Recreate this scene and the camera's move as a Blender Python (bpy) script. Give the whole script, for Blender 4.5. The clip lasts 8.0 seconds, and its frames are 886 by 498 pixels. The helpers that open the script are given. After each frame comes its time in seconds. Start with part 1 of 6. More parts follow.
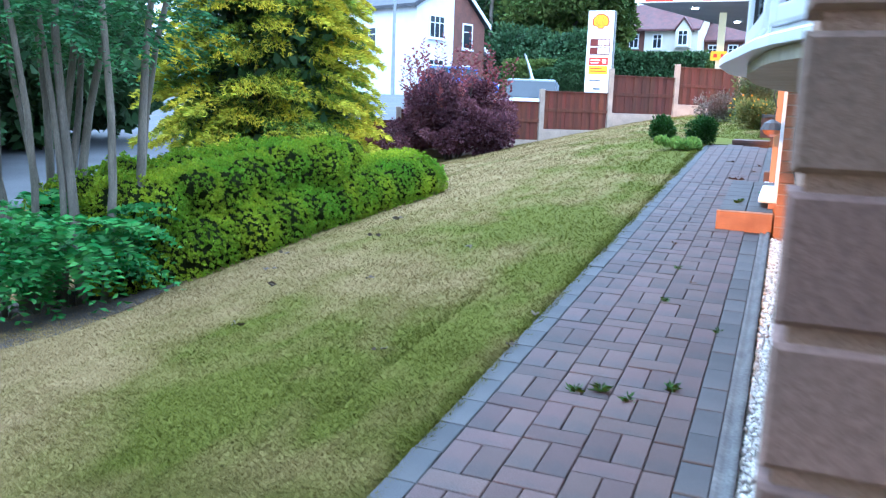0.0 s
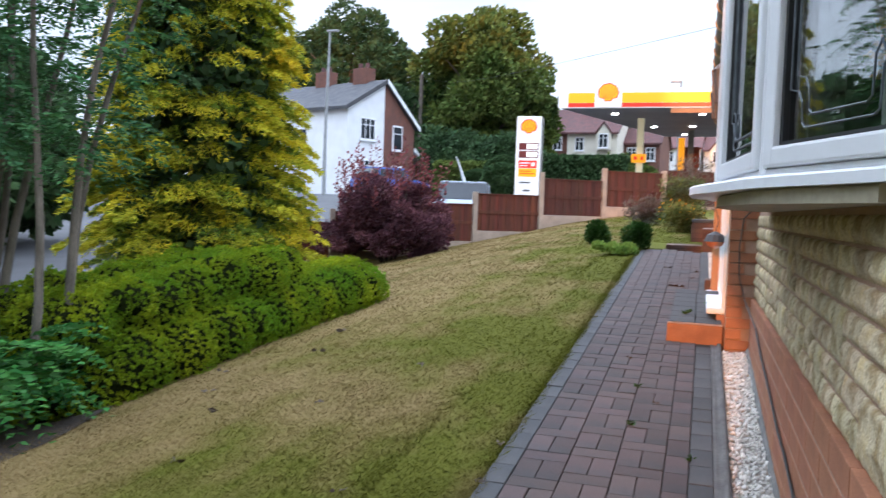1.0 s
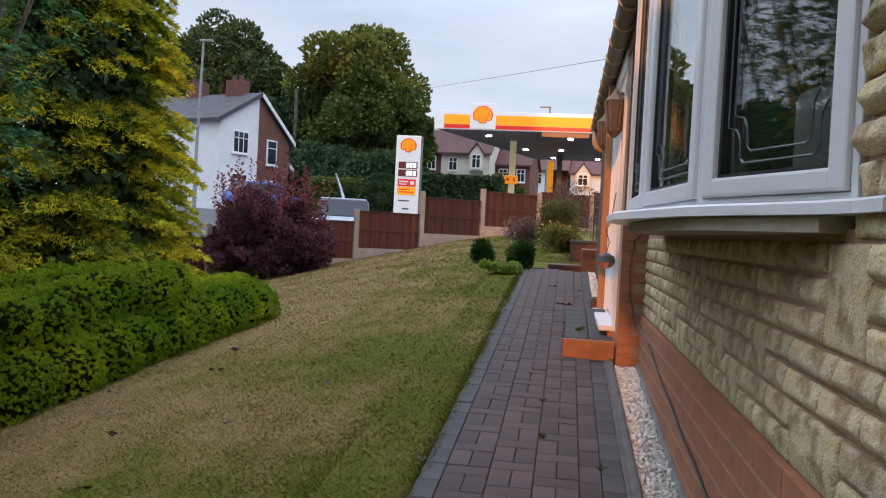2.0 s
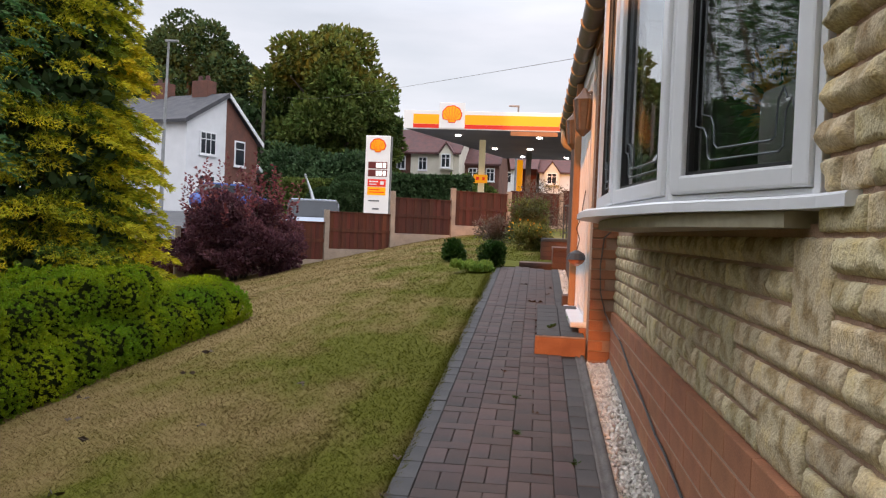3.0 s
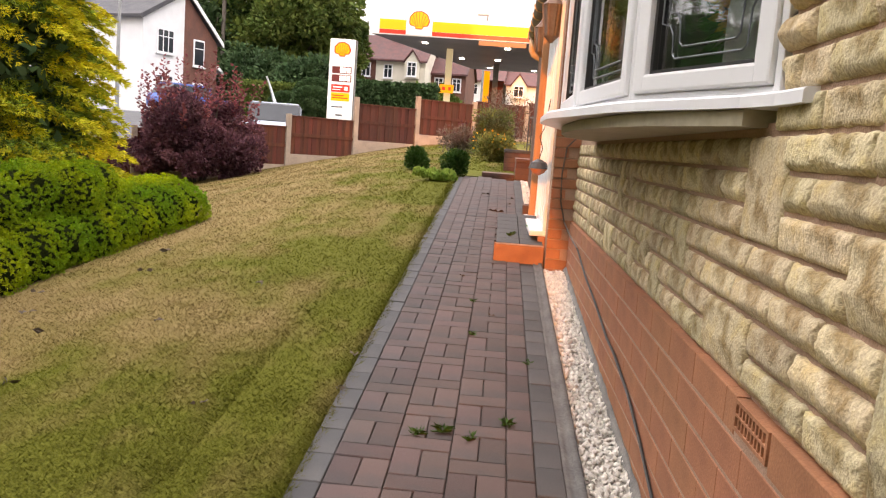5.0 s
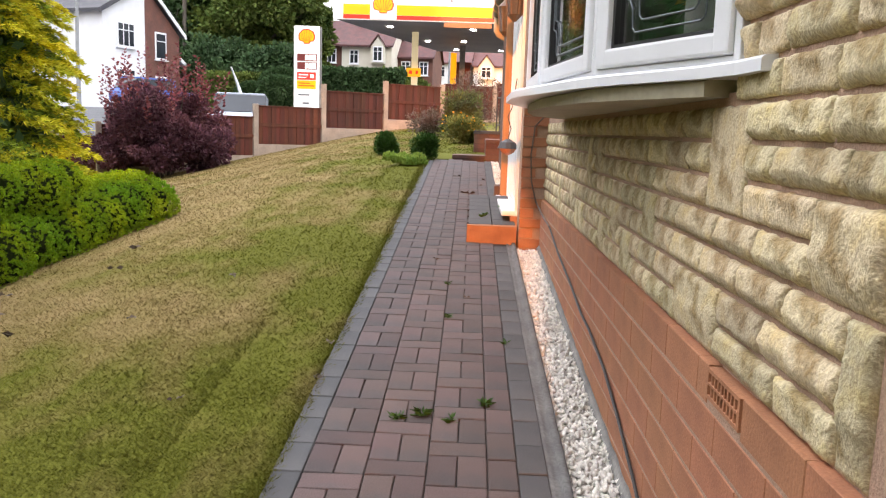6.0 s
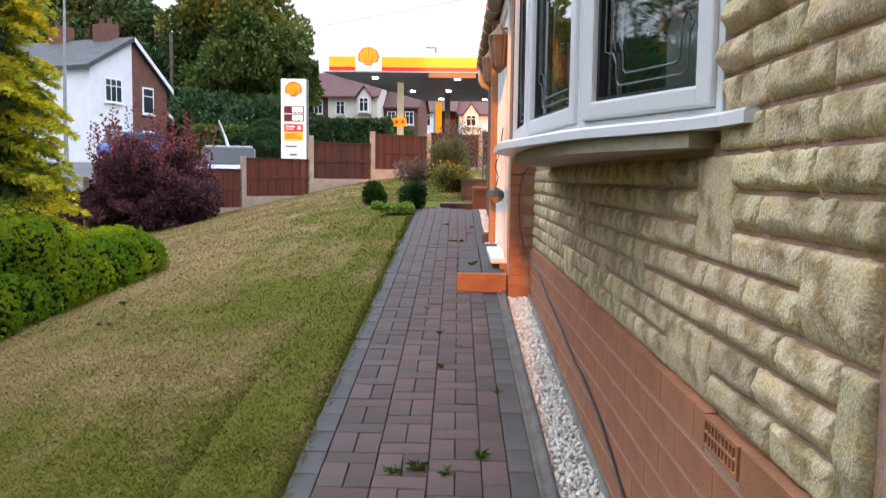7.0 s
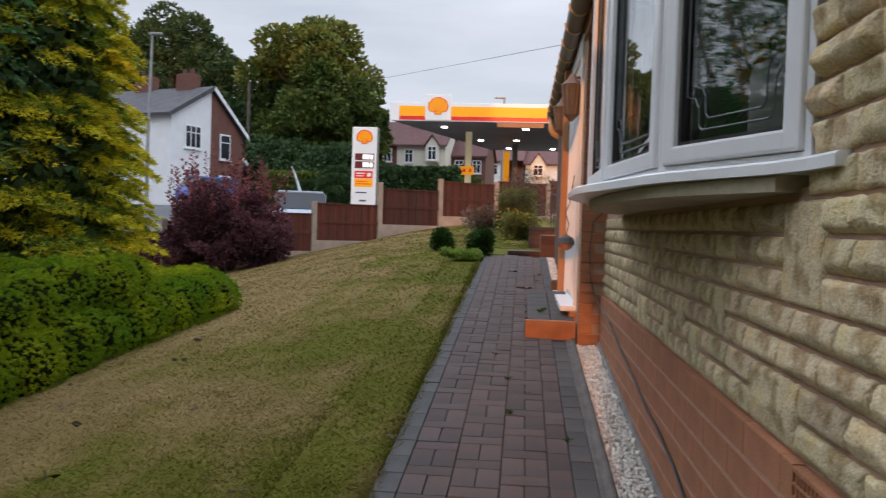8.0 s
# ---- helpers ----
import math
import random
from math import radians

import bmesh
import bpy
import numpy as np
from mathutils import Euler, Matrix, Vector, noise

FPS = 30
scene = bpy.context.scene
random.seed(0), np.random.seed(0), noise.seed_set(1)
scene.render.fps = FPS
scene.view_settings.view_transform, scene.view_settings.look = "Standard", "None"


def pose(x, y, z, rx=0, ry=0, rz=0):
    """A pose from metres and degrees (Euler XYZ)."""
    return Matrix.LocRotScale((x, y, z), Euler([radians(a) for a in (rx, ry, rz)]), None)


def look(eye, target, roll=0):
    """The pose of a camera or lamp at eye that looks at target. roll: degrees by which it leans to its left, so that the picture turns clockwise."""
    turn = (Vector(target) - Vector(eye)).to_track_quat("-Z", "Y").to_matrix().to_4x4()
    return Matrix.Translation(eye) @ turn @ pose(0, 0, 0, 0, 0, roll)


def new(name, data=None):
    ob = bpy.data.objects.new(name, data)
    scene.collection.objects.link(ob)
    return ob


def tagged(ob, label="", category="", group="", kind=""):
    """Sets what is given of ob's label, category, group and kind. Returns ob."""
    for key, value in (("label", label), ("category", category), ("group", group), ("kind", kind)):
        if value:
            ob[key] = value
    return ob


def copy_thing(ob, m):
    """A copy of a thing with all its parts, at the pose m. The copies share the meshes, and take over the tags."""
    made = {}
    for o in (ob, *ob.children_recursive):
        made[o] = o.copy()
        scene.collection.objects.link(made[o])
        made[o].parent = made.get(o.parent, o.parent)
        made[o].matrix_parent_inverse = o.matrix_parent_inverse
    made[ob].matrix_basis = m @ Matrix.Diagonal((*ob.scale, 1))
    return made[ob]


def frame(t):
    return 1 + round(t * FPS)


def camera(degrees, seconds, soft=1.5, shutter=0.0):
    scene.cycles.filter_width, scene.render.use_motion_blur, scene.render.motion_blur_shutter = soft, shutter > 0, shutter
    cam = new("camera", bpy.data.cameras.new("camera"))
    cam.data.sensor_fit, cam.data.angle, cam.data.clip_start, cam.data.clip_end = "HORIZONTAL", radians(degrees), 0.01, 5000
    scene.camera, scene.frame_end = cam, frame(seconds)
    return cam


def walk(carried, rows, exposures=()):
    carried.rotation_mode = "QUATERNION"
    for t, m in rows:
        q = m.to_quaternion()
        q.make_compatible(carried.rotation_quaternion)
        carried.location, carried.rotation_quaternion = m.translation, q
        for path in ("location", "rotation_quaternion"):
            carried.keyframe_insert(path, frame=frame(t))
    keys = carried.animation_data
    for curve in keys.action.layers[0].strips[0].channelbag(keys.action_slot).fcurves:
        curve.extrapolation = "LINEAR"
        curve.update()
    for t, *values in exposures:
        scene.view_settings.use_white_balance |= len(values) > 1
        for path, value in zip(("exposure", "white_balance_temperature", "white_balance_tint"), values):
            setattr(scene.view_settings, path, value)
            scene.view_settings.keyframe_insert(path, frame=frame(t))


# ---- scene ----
cam = camera(57.8, 8.0, soft=1.2, shutter=0.3)
PATH = [
    (0, (0.902, 0.031, 1.250), (0.143, 1.848, 0.903), 1.99),
    (0.5, (0.761, 0.129, 1.302), (0.001, 1.959, 1.032), 1.46),
    (1, (0.704, 0.138, 1.353), (0.092, 2.040, 1.250), 1.99),
    (1.5, (0.540, 0.050, 1.344), (0.182, 2.016, 1.282), 3.11),
    (2, (0.487, 0.013, 1.353), (0.184, 1.989, 1.307), 2.98),
    (3.5, (0.479, -0.014, 1.347), (0.292, 1.977, 1.299), 2.82),
    (4, (0.480, -0.008, 1.321), (0.327, 1.977, 1.132), 4.05),
    (4.5, (0.485, -0.012, 1.306), (0.346, 1.969, 1.066), 4.72),
    (6, (0.504, -0.004, 1.298), (0.445, 1.974, 1.005), 1.94),
    (6.5, (0.509, -0.008, 1.308), (0.462, 1.970, 1.012), 0.81),
    (7, (0.494, -0.016, 1.314), (0.460, 1.976, 1.138), 0.78),
    (7.5, (0.478, -0.025, 1.308), (0.439, 1.973, 1.233), 1.09),
    (8, (0.458, -0.040, 1.292), (0.261, 1.949, 1.232), 1.85),
]

# exposure of the phone as it settles
EXPOSURES = [(0, 1.6, 4600, 2), (0.5, 1.6, 5250, 6), (0.8, 1.18, 5600, 8), (1.1, 0.5, 5900, 10), (1.5, -0.05, 6000, 12), (2.2, 0.0, 6200, 12), (3.5, 0.3, 7300, 16), (4.0, 0.55, 7700, 18), (4.5, 0.85, 8000, 18), (6.0, 1.05, 7000, 14), (6.5, 1.07, 6500, 12), (7.0, 0.66, 6300, 12), (7.5, 0.13, 6350, 12), (8, -0.1, 6500, 12)]
walk(cam, [(t, look(eye, target, roll)) for t, eye, target, roll in PATH], EXPOSURES)

# ---- world and sun ----
SUN_EL, SUN_AZ = radians(6), radians(3.2)
world = bpy.data.worlds.new("evening_sky")
scene.world = world
world.use_nodes = True
wn, wl = world.node_tree.nodes, world.node_tree.links
wn.clear()
w_out, w_bg = wn.new("ShaderNodeOutputWorld"), wn.new("ShaderNodeBackground")
w_sky = wn.new("ShaderNodeTexSky")
w_sky.sky_type, w_sky.sun_disc = "NISHITA", False
w_sky.sun_elevation, w_sky.sun_rotation = SUN_EL, math.pi
w_sky.dust_density, w_sky.air_density, w_sky.ozone_density = 1.0, 1.0, 2.0
w_co, w_map, w_noise, w_ramp, w_mix = (wn.new("ShaderNodeTexCoord"), wn.new("ShaderNodeMapping"), wn.new("ShaderNodeTexNoise"), wn.new("ShaderNodeValToRGB"), wn.new("ShaderNodeMix"))
w_map.inputs["Scale"].default_value = (1.0, 1.0, 4.5)
w_map.inputs["Location"].default_value = (0.35, 0.1, 0.2)
w_noise.inputs["Scale"].default_value, w_noise.inputs["Detail"].default_value = 2.2, 6
w_ramp.color_ramp.elements[0].position, w_ramp.color_ramp.elements[0].color = 0.36, (0.62, 0.62, 0.62, 1)
w_ramp.color_ramp.elements[1].position, w_ramp.color_ramp.elements[1].color = 0.66, (0.97, 0.97, 0.97, 1)
w_mix.data_type = "RGBA"
w_mix.inputs["B"].default_value = (7.0, 7.4, 8.3, 1)
wl.new(w_co.outputs["Generated"], w_map.inputs["Vector"])
wl.new(w_map.outputs["Vector"], w_noise.inputs["Vector"])
wl.new(w_noise.outputs["Fac"], w_ramp.inputs["Fac"])
wl.new(w_ramp.outputs["Color"], w_mix.inputs["Factor"])
wl.new(w_sky.outputs["Color"], w_mix.inputs["A"])

# an evening cloud deck is brighter overhead than near the horizon
w_sep, w_lift, w_mul = wn.new("ShaderNodeSeparateXYZ"), wn.new("ShaderNodeMapRange"), wn.new("ShaderNodeMix")
w_lift.inputs["From Min"].default_value, w_lift.inputs["From Max"].default_value = 0.25, 0.75
w_lift.inputs["To Min"].default_value, w_lift.inputs["To Max"].default_value = 1.17, 4.2
w_mul.data_type, w_mul.blend_type = "RGBA", "MULTIPLY"
w_mul.inputs["Factor"].default_value = 1.0
wl.new(w_co.outputs["Generated"], w_sep.inputs[0])
wl.new(w_sep.outputs["Z"], w_lift.inputs["Value"])
wl.new(w_mix.outputs["Result"], w_mul.inputs["A"])
wl.new(w_lift.outputs["Result"], w_mul.inputs["B"])
w_bg.inputs["Strength"].default_value = 0.1
wl.new(w_mul.outputs["Result"], w_bg.inputs["Color"])
wl.new(w_bg.outputs["Background"], w_out.inputs["Surface"])

sun = new("sun", bpy.data.lights.new("sun", "SUN"))
sun.data.energy, sun.data.angle, sun.data.color = 2.1, radians(0.8), (1.0, 0.36, 0.08)
sun.matrix_world = look((0, 0, 0), (math.sin(SUN_AZ) * math.cos(SUN_EL), math.cos(SUN_AZ) * math.cos(SUN_EL), -math.sin(SUN_EL)))


# ---- materials ----
def material(name, a, b, scale=4.0, rough=0.8, bump=0.3, fine=60.0, c=None, vary=0.0, island=False, metal=0.0, stretch=(1, 1, 1), leaf=0.0, mottle=0.25, dist=0.01):
    m = bpy.data.materials.new(name)
    m.use_nodes = True
    n, l = m.node_tree.nodes, m.node_tree.links
    p = n["Principled BSDF"]
    co, mp = n.new("ShaderNodeTexCoord"), n.new("ShaderNodeMapping")
    mp.inputs["Scale"].default_value = stretch
    l.new(co.outputs["Object"], mp.inputs["Vector"])
    n1, n2 = n.new("ShaderNodeTexNoise"), n.new("ShaderNodeTexNoise")
    n1.inputs["Scale"].default_value, n1.inputs["Detail"].default_value = scale, 5
    n2.inputs["Scale"].default_value, n2.inputs["Detail"].default_value = fine, 4
    for q in (n1, n2):
        l.new(mp.outputs["Vector"], q.inputs["Vector"])
    ramp = n.new("ShaderNodeValToRGB")
    e = ramp.color_ramp.elements
    e[0].position, e[0].color = 0.32, (*a, 1)
    e[1].position, e[1].color = 0.68, (*b, 1)
    if c:
        mid = e.new(0.5)
        mid.color = (*c, 1)
    l.new(n1.outputs["Fac"], ramp.inputs["Fac"])
    last = ramp.outputs["Color"]
    grain = n.new("ShaderNodeMix")
    grain.data_type, grain.blend_type = "RGBA", "OVERLAY"
    grain.inputs["Factor"].default_value = mottle
    l.new(last, grain.inputs["A"])
    l.new(n2.outputs["Fac"], grain.inputs["B"])
    last = grain.outputs["Result"]
    if vary:
        if island:
            source = n.new("ShaderNodeNewGeometry").outputs["Random Per Island"]
        else:
            source = n.new("ShaderNodeObjectInfo").outputs["Random"]
        rg = n.new("ShaderNodeMapRange")
        rg.inputs["To Min"].default_value, rg.inputs["To Max"].default_value = 1 - vary, 1 + vary
        l.new(source, rg.inputs["Value"])
        hs = n.new("ShaderNodeHueSaturation")
        l.new(rg.outputs["Result"], hs.inputs["Value"])
        rg2 = n.new("ShaderNodeMapRange")
        rg2.inputs["To Min"].default_value, rg2.inputs["To Max"].default_value = 0.5 - vary * 0.05, 0.5 + vary * 0.05
        fr = n.new("ShaderNodeMath")
        fr.operation = "FRACT"
        mu = n.new("ShaderNodeMath")
        mu.operation = "MULTIPLY"
        mu.inputs[1].default_value = 7.31
        l.new(source, mu.inputs[0])
        l.new(mu.outputs[0], fr.inputs[0])
        l.new(fr.outputs[0], rg2.inputs["Value"])
        l.new(rg2.outputs["Result"], hs.inputs["Hue"])
        l.new(last, hs.inputs["Color"])
        last = hs.outputs["Color"]
    l.new(last, p.inputs["Base Color"])
    p.inputs["Roughness"].default_value, p.inputs["Metallic"].default_value = rough, metal
    if bump:
        bp = n.new("ShaderNodeBump")
        bp.inputs["Strength"].default_value, bp.inputs["Distance"].default_value = bump, dist
        l.new(n2.outputs["Fac"], bp.inputs["Height"])
        l.new(bp.outputs["Normal"], p.inputs["Normal"])
    if leaf:
        p.inputs["Specular IOR Level"].default_value = 0.15
        tr, mx = n.new("ShaderNodeBsdfTranslucent"), n.new("ShaderNodeMixShader")
        l.new(last, tr.inputs["Color"])
        mx.inputs["Fac"].default_value = leaf
        l.new(p.outputs["BSDF"], mx.inputs[1])
        l.new(tr.outputs["BSDF"], mx.inputs[2])
        l.new(mx.outputs["Shader"], n["Material Output"].inputs["Surface"])
    return m


def glowing(name, colour, strength, base=None):
    m = material(name, base or colour, base or colour, 2, 0.4, 0.0)
    p = m.node_tree.nodes["Principled BSDF"]
    p.inputs["Emission Color"].default_value, p.inputs["Emission Strength"].default_value = (*colour, 1), strength
    return m


def glass_material(name):
    m = bpy.data.materials.new(name)
    m.use_nodes = True
    p = m.node_tree.nodes["Principled BSDF"]
    p.inputs["Base Color"].default_value = (0.93, 0.96, 0.95, 1)
    p.inputs["Roughness"].default_value, p.inputs["IOR"].default_value, p.inputs["Transmission Weight"].default_value = 0.0, 1.75, 1.0
    return m


def lawn_material(name, leaf):
    m = material(name, (0.190, 0.138, 0.058), (0.090, 0.093, 0.012), 1.1, 0.95, 0.7, 130, c=(0.146, 0.115, 0.036), mottle=0.45, dist=0.006, leaf=leaf)
    m.node_tree.nodes["Principled BSDF"].inputs["Specular IOR Level"].default_value = 0.1
    n, l = m.node_tree.nodes, m.node_tree.links
    ramp = [q for q in n if q.type == "VALTORGB"][0]
    noise1 = ramp.inputs["Fac"].links[0].from_node
    co = [q for q in n if q.type == "TEX_COORD"][0]
    sep = n.new("ShaderNodeSeparateXYZ")
    l.new(co.outputs["Object"], sep.inputs[0])
    # greener beside the path, scorched towards the hedge, faint mowing bands
    rg = n.new("ShaderNodeMapRange")
    rg.inputs["From Min"].default_value, rg.inputs["From Max"].default_value = -2.6, -0.2
    rg.inputs["To Min"].default_value, rg.inputs["To Max"].default_value = -0.17, 0.20
    l.new(sep.outputs["X"], rg.inputs["Value"])
    wave = n.new("ShaderNodeMath")
    wave.operation = "SINE"
    k = n.new("ShaderNodeMath")
    k.operation = "MULTIPLY"
    k.inputs[1].default_value = 11.0
    l.new(sep.outputs["X"], k.inputs[0])
    l.new(k.outputs[0], wave.inputs[0])
    ws = n.new("ShaderNodeMath")
    ws.operation = "MULTIPLY"
    ws.inputs[1].default_value = 0.045
    l.new(wave.outputs[0], ws.inputs[0])
    s1, s2, s3 = (n.new("ShaderNodeMath") for _ in range(3))
    patch = n.new("ShaderNodeTexNoise")
    patch.inputs["Scale"].default_value, patch.inputs["Detail"].default_value = 6.5, 5
    noise1.inputs["Detail"].default_value = 2
    drag = n.new("ShaderNodeMapping")
    drag.inputs["Scale"].default_value = (1.0, 0.3, 1.0)
    l.new(co.outputs["Object"], drag.inputs["Vector"])
    l.new(drag.outputs["Vector"], patch.inputs["Vector"])
    s3.operation = "MULTIPLY_ADD"
    s3.inputs[1].default_value, s3.inputs[2].default_value = 0.36, -0.18
    l.new(patch.outputs["Fac"], s3.inputs[0])
    l.new(noise1.outputs["Fac"], s1.inputs[0])
    l.new(rg.outputs["Result"], s1.inputs[1])
    l.new(s1.outputs[0], s2.inputs[0])
    l.new(ws.outputs[0], s2.inputs[1])
    s4 = n.new("ShaderNodeMath")
    l.new(s2.outputs[0], s4.inputs[0])
    l.new(s3.outputs[0], s4.inputs[1])
    l.new(s4.outputs[0], ramp.inputs["Fac"])
    return m


M_LAWN = lawn_material("dry_lawn", 0.0)
M_GRASS = lawn_material("dry_grass_blade", 0.25)
M_PAVER = material("brindle_paver", (0.078, 0.052, 0.046), (0.048, 0.041, 0.040), 3, 0.85, 0.35, 220, c=(0.070, 0.047, 0.042), vary=0.25, mottle=0.8, dist=0.004)
M_PAVER_GREY = material("charcoal_paver", (0.045, 0.045, 0.047), (0.066, 0.064, 0.062), 3, 0.85, 0.35, 220, vary=0.18, mottle=0.5, dist=0.004)
M_BED = material("joint_sand", (0.016, 0.015, 0.013), (0.034, 0.03, 0.026), 8, 0.95, 0.4, 120)
M_CONCRETE = material("weathered_concrete", (0.13, 0.125, 0.115), (0.22, 0.21, 0.19), 5, 0.9, 0.4, 90, mottle=0.5)
M_KERB = material("dark_mortar_haunch", (0.075, 0.074, 0.072), (0.13, 0.127, 0.12), 6, 0.9, 0.5, 70, mottle=0.5)
M_GRAVEL = material("white_gravel", (0.57, 0.53, 0.47), (0.73, 0.70, 0.64), 9, 0.8, 0.3, 90, vary=0.22, island=True)
M_GRAVEL_BED = material("gravel_bed", (0.34, 0.31, 0.27), (0.5, 0.47, 0.42), 20, 0.95, 0.6, 60)
M_BRICK = material("red_brick", (0.40, 0.165, 0.080), (0.29, 0.118, 0.058), 7, 0.85, 0.35, 140, c=(0.35, 0.143, 0.070), vary=0.08, mottle=0.4, dist=0.004)
M_BRICK_DARK = material("brown_brick", (0.125, 0.062, 0.042), (0.085, 0.046, 0.036), 7, 0.85, 0.35, 140, vary=0.2, mottle=0.4, dist=0.004)
M_BRICK_GREY = material("grey_brown_brick", (0.32, 0.20, 0.15), (0.24, 0.16, 0.125), 7, 0.85, 0.35, 140, vary=0.18, mottle=0.4, dist=0.004)
M_MORTAR = material("pink_mortar", (0.42, 0.27, 0.19), (0.34, 0.22, 0.155), 9, 0.95, 0.4, 160, mottle=0.4)
M_STONE = material("pitched_sandstone", (0.54, 0.41, 0.195), (0.30, 0.21, 0.095), 11, 0.92, 0.8, 150, c=(0.55, 0.46, 0.295), vary=0.2, mottle=0.7, dist=0.005)
M_UPVC = material("white_upvc", (0.78, 0.79, 0.80), (0.72, 0.73, 0.745), 3, 0.3, 0.02, 40, mottle=0.06)
M_SILL_UNDER = material("cream_board", (0.40, 0.36, 0.26), (0.33, 0.29, 0.2), 6, 0.6, 0.1, 40)
M_GASKET = material("black_gasket", (0.012, 0.012, 0.013), (0.02, 0.02, 0.02), 8, 0.5, 0.05)
M_GLASS = glass_material("window_glass")
M_LEAD = material("lead_strip", (0.16, 0.18, 0.19), (0.1, 0.11, 0.12), 20, 0.45, 0.1, 90, metal=0.7)
# dark even colour puts the room's dimness into its surfaces
M_ROOM = material("darkened_room_plaster", (0.20, 0.18, 0.155), (0.16, 0.145, 0.125), 2, 0.9, 0.05)
M_FABRIC = material("pale_fabric", (0.62, 0.6, 0.55), (0.52, 0.5, 0.45), 5, 0.9, 0.2, 120)
M_LANTERN_GLASS = material("dusty_lantern_glass", (0.16, 0.135, 0.12), (0.11, 0.095, 0.085), 9, 0.2, 0.05)
M_TIMBER = material("orange_stained_timber", (0.42, 0.19, 0.075), (0.34, 0.145, 0.055), 3, 0.6, 0.25, 50, stretch=(8, 8, 0.8))
M_GUTTER = material("grey_brown_gutter", (0.22, 0.175, 0.15), (0.17, 0.14, 0.12), 4, 0.5, 0.08)
M_BRACKET = material("tan_bracket", (0.62, 0.42, 0.25), (0.52, 0.35, 0.2), 4, 0.5, 0.05)
M_SOFFIT = material("brown_soffit", (0.12, 0.085, 0.065), (0.085, 0.062, 0.05), 4, 0.5, 0.08)
M_ROOF = material("roof_tile", (0.2, 0.1, 0.075), (0.14, 0.08, 0.065), 5, 0.85, 0.3, 60, vary=0.15)
M_SLATE = material("blue_slate", (0.045, 0.047, 0.055), (0.075, 0.074, 0.078), 2, 0.85, 0.2, 20, stretch=(1, 1, 1), mottle=0.4)
M_RED_TILE = material("red_roof_tile", (0.11, 0.042, 0.038), (0.07, 0.034, 0.034), 2, 0.8, 0.3, 14, mottle=0.4)
M_RENDER = material("white_render", (0.72, 0.73, 0.74), (0.64, 0.65, 0.66), 1.2, 0.9, 0.2, 30, mottle=0.15)
M_CREAM = material("cream_render", (0.66, 0.62, 0.52), (0.58, 0.54, 0.45), 1.2, 0.9, 0.2, 30, mottle=0.15)
M_FAR_BRICK = material("far_brick", (0.16, 0.066, 0.045), (0.11, 0.05, 0.038), 1.5, 0.9, 0.2, 12, mottle=0.5)
M_FENCE = material("red_brown_fence_board", (0.115, 0.030, 0.014), (0.07, 0.021, 0.012), 2, 0.95, 0.3, 30, vary=0.18, stretch=(6, 6, 0.6), mottle=0.4)
M_FENCE_DARK = material("dark_fence_board", (0.078, 0.023, 0.013), (0.05, 0.017, 0.011), 2, 0.95, 0.3, 30, vary=0.18, stretch=(6, 6, 0.6), mottle=0.4)
M_POST = material("concrete_post", (0.36, 0.28, 0.215), (0.27, 0.21, 0.165), 4, 0.9, 0.3, 50, mottle=0.4)
M_BLACK = material("black_metal", (0.015, 0.015, 0.016), (0.03, 0.028, 0.027), 8, 0.5, 0.15, 80)
M_BRONZE = material("weathered_lantern_metal", (0.19, 0.135, 0.10), (0.13, 0.095, 0.075), 12, 0.55, 0.2, 80, metal=0.3)
M_STEEL = material("galvanised_pole", (0.30, 0.31, 0.31), (0.23, 0.24, 0.24), 4, 0.5, 0.1, 50, metal=0.3)
M_WOODPOLE = material("weathered_pole", (0.09, 0.075, 0.06), (0.13, 0.11, 0.09), 4, 0.9, 0.3, 40)
M_ASPHALT = material("asphalt", (0.052, 0.053, 0.056), (0.075, 0.076, 0.08), 1.0, 0.9, 0.3, 40, mottle=0.4)
M_SOIL = material("dark_soil", (0.028, 0.019, 0.013), (0.05, 0.035, 0.025), 8, 0.95, 0.8, 50, mottle=0.6, dist=0.03)
M_BARK = material("grey_bark", (0.17, 0.145, 0.115), (0.09, 0.078, 0.06), 6, 0.9, 0.5, 60, stretch=(3, 3, 0.6), mottle=0.5)
M_TWIG = material("brown_twig", (0.07, 0.05, 0.035), (0.05, 0.035, 0.025), 6, 0.9, 0.3, 60)
M_L_CONIFER = material("green_conifer_foliage", (0.26, 0.30, 0.022), (0.085, 0.15, 0.018), 1.5, 0.7, 0, 9, c=(0.17, 0.23, 0.02), vary=0.42, island=True, leaf=0.25, mottle=0.7)
M_L_GOLD = material("golden_conifer_tip", (0.62, 0.52, 0.02), (0.36, 0.38, 0.02), 1.3, 0.7, 0, 9, c=(0.38, 0.36, 0.02), vary=0.35, island=True, leaf=0.25, mottle=0.4)
M_L_HEDGE = material("green_hedge_leaf", (0.36, 0.42, 0.014), (0.14, 0.27, 0.012), 2.2, 0.6, 0, 12, c=(0.19, 0.28, 0.01), vary=0.3, island=True, leaf=0.25, mottle=0.4)
# near-black, without gloss: paints the shade between the hedge tufts
M_HEDGE_SHADE = material("hedge_gap_shade", (0.010, 0.015, 0.004), (0.018, 0.022, 0.007), 14, 1.0, 0.8, 60, dist=0.03)
M_HEDGE_SHADE.node_tree.nodes["Principled BSDF"].inputs["Specular IOR Level"].default_value = 0.0
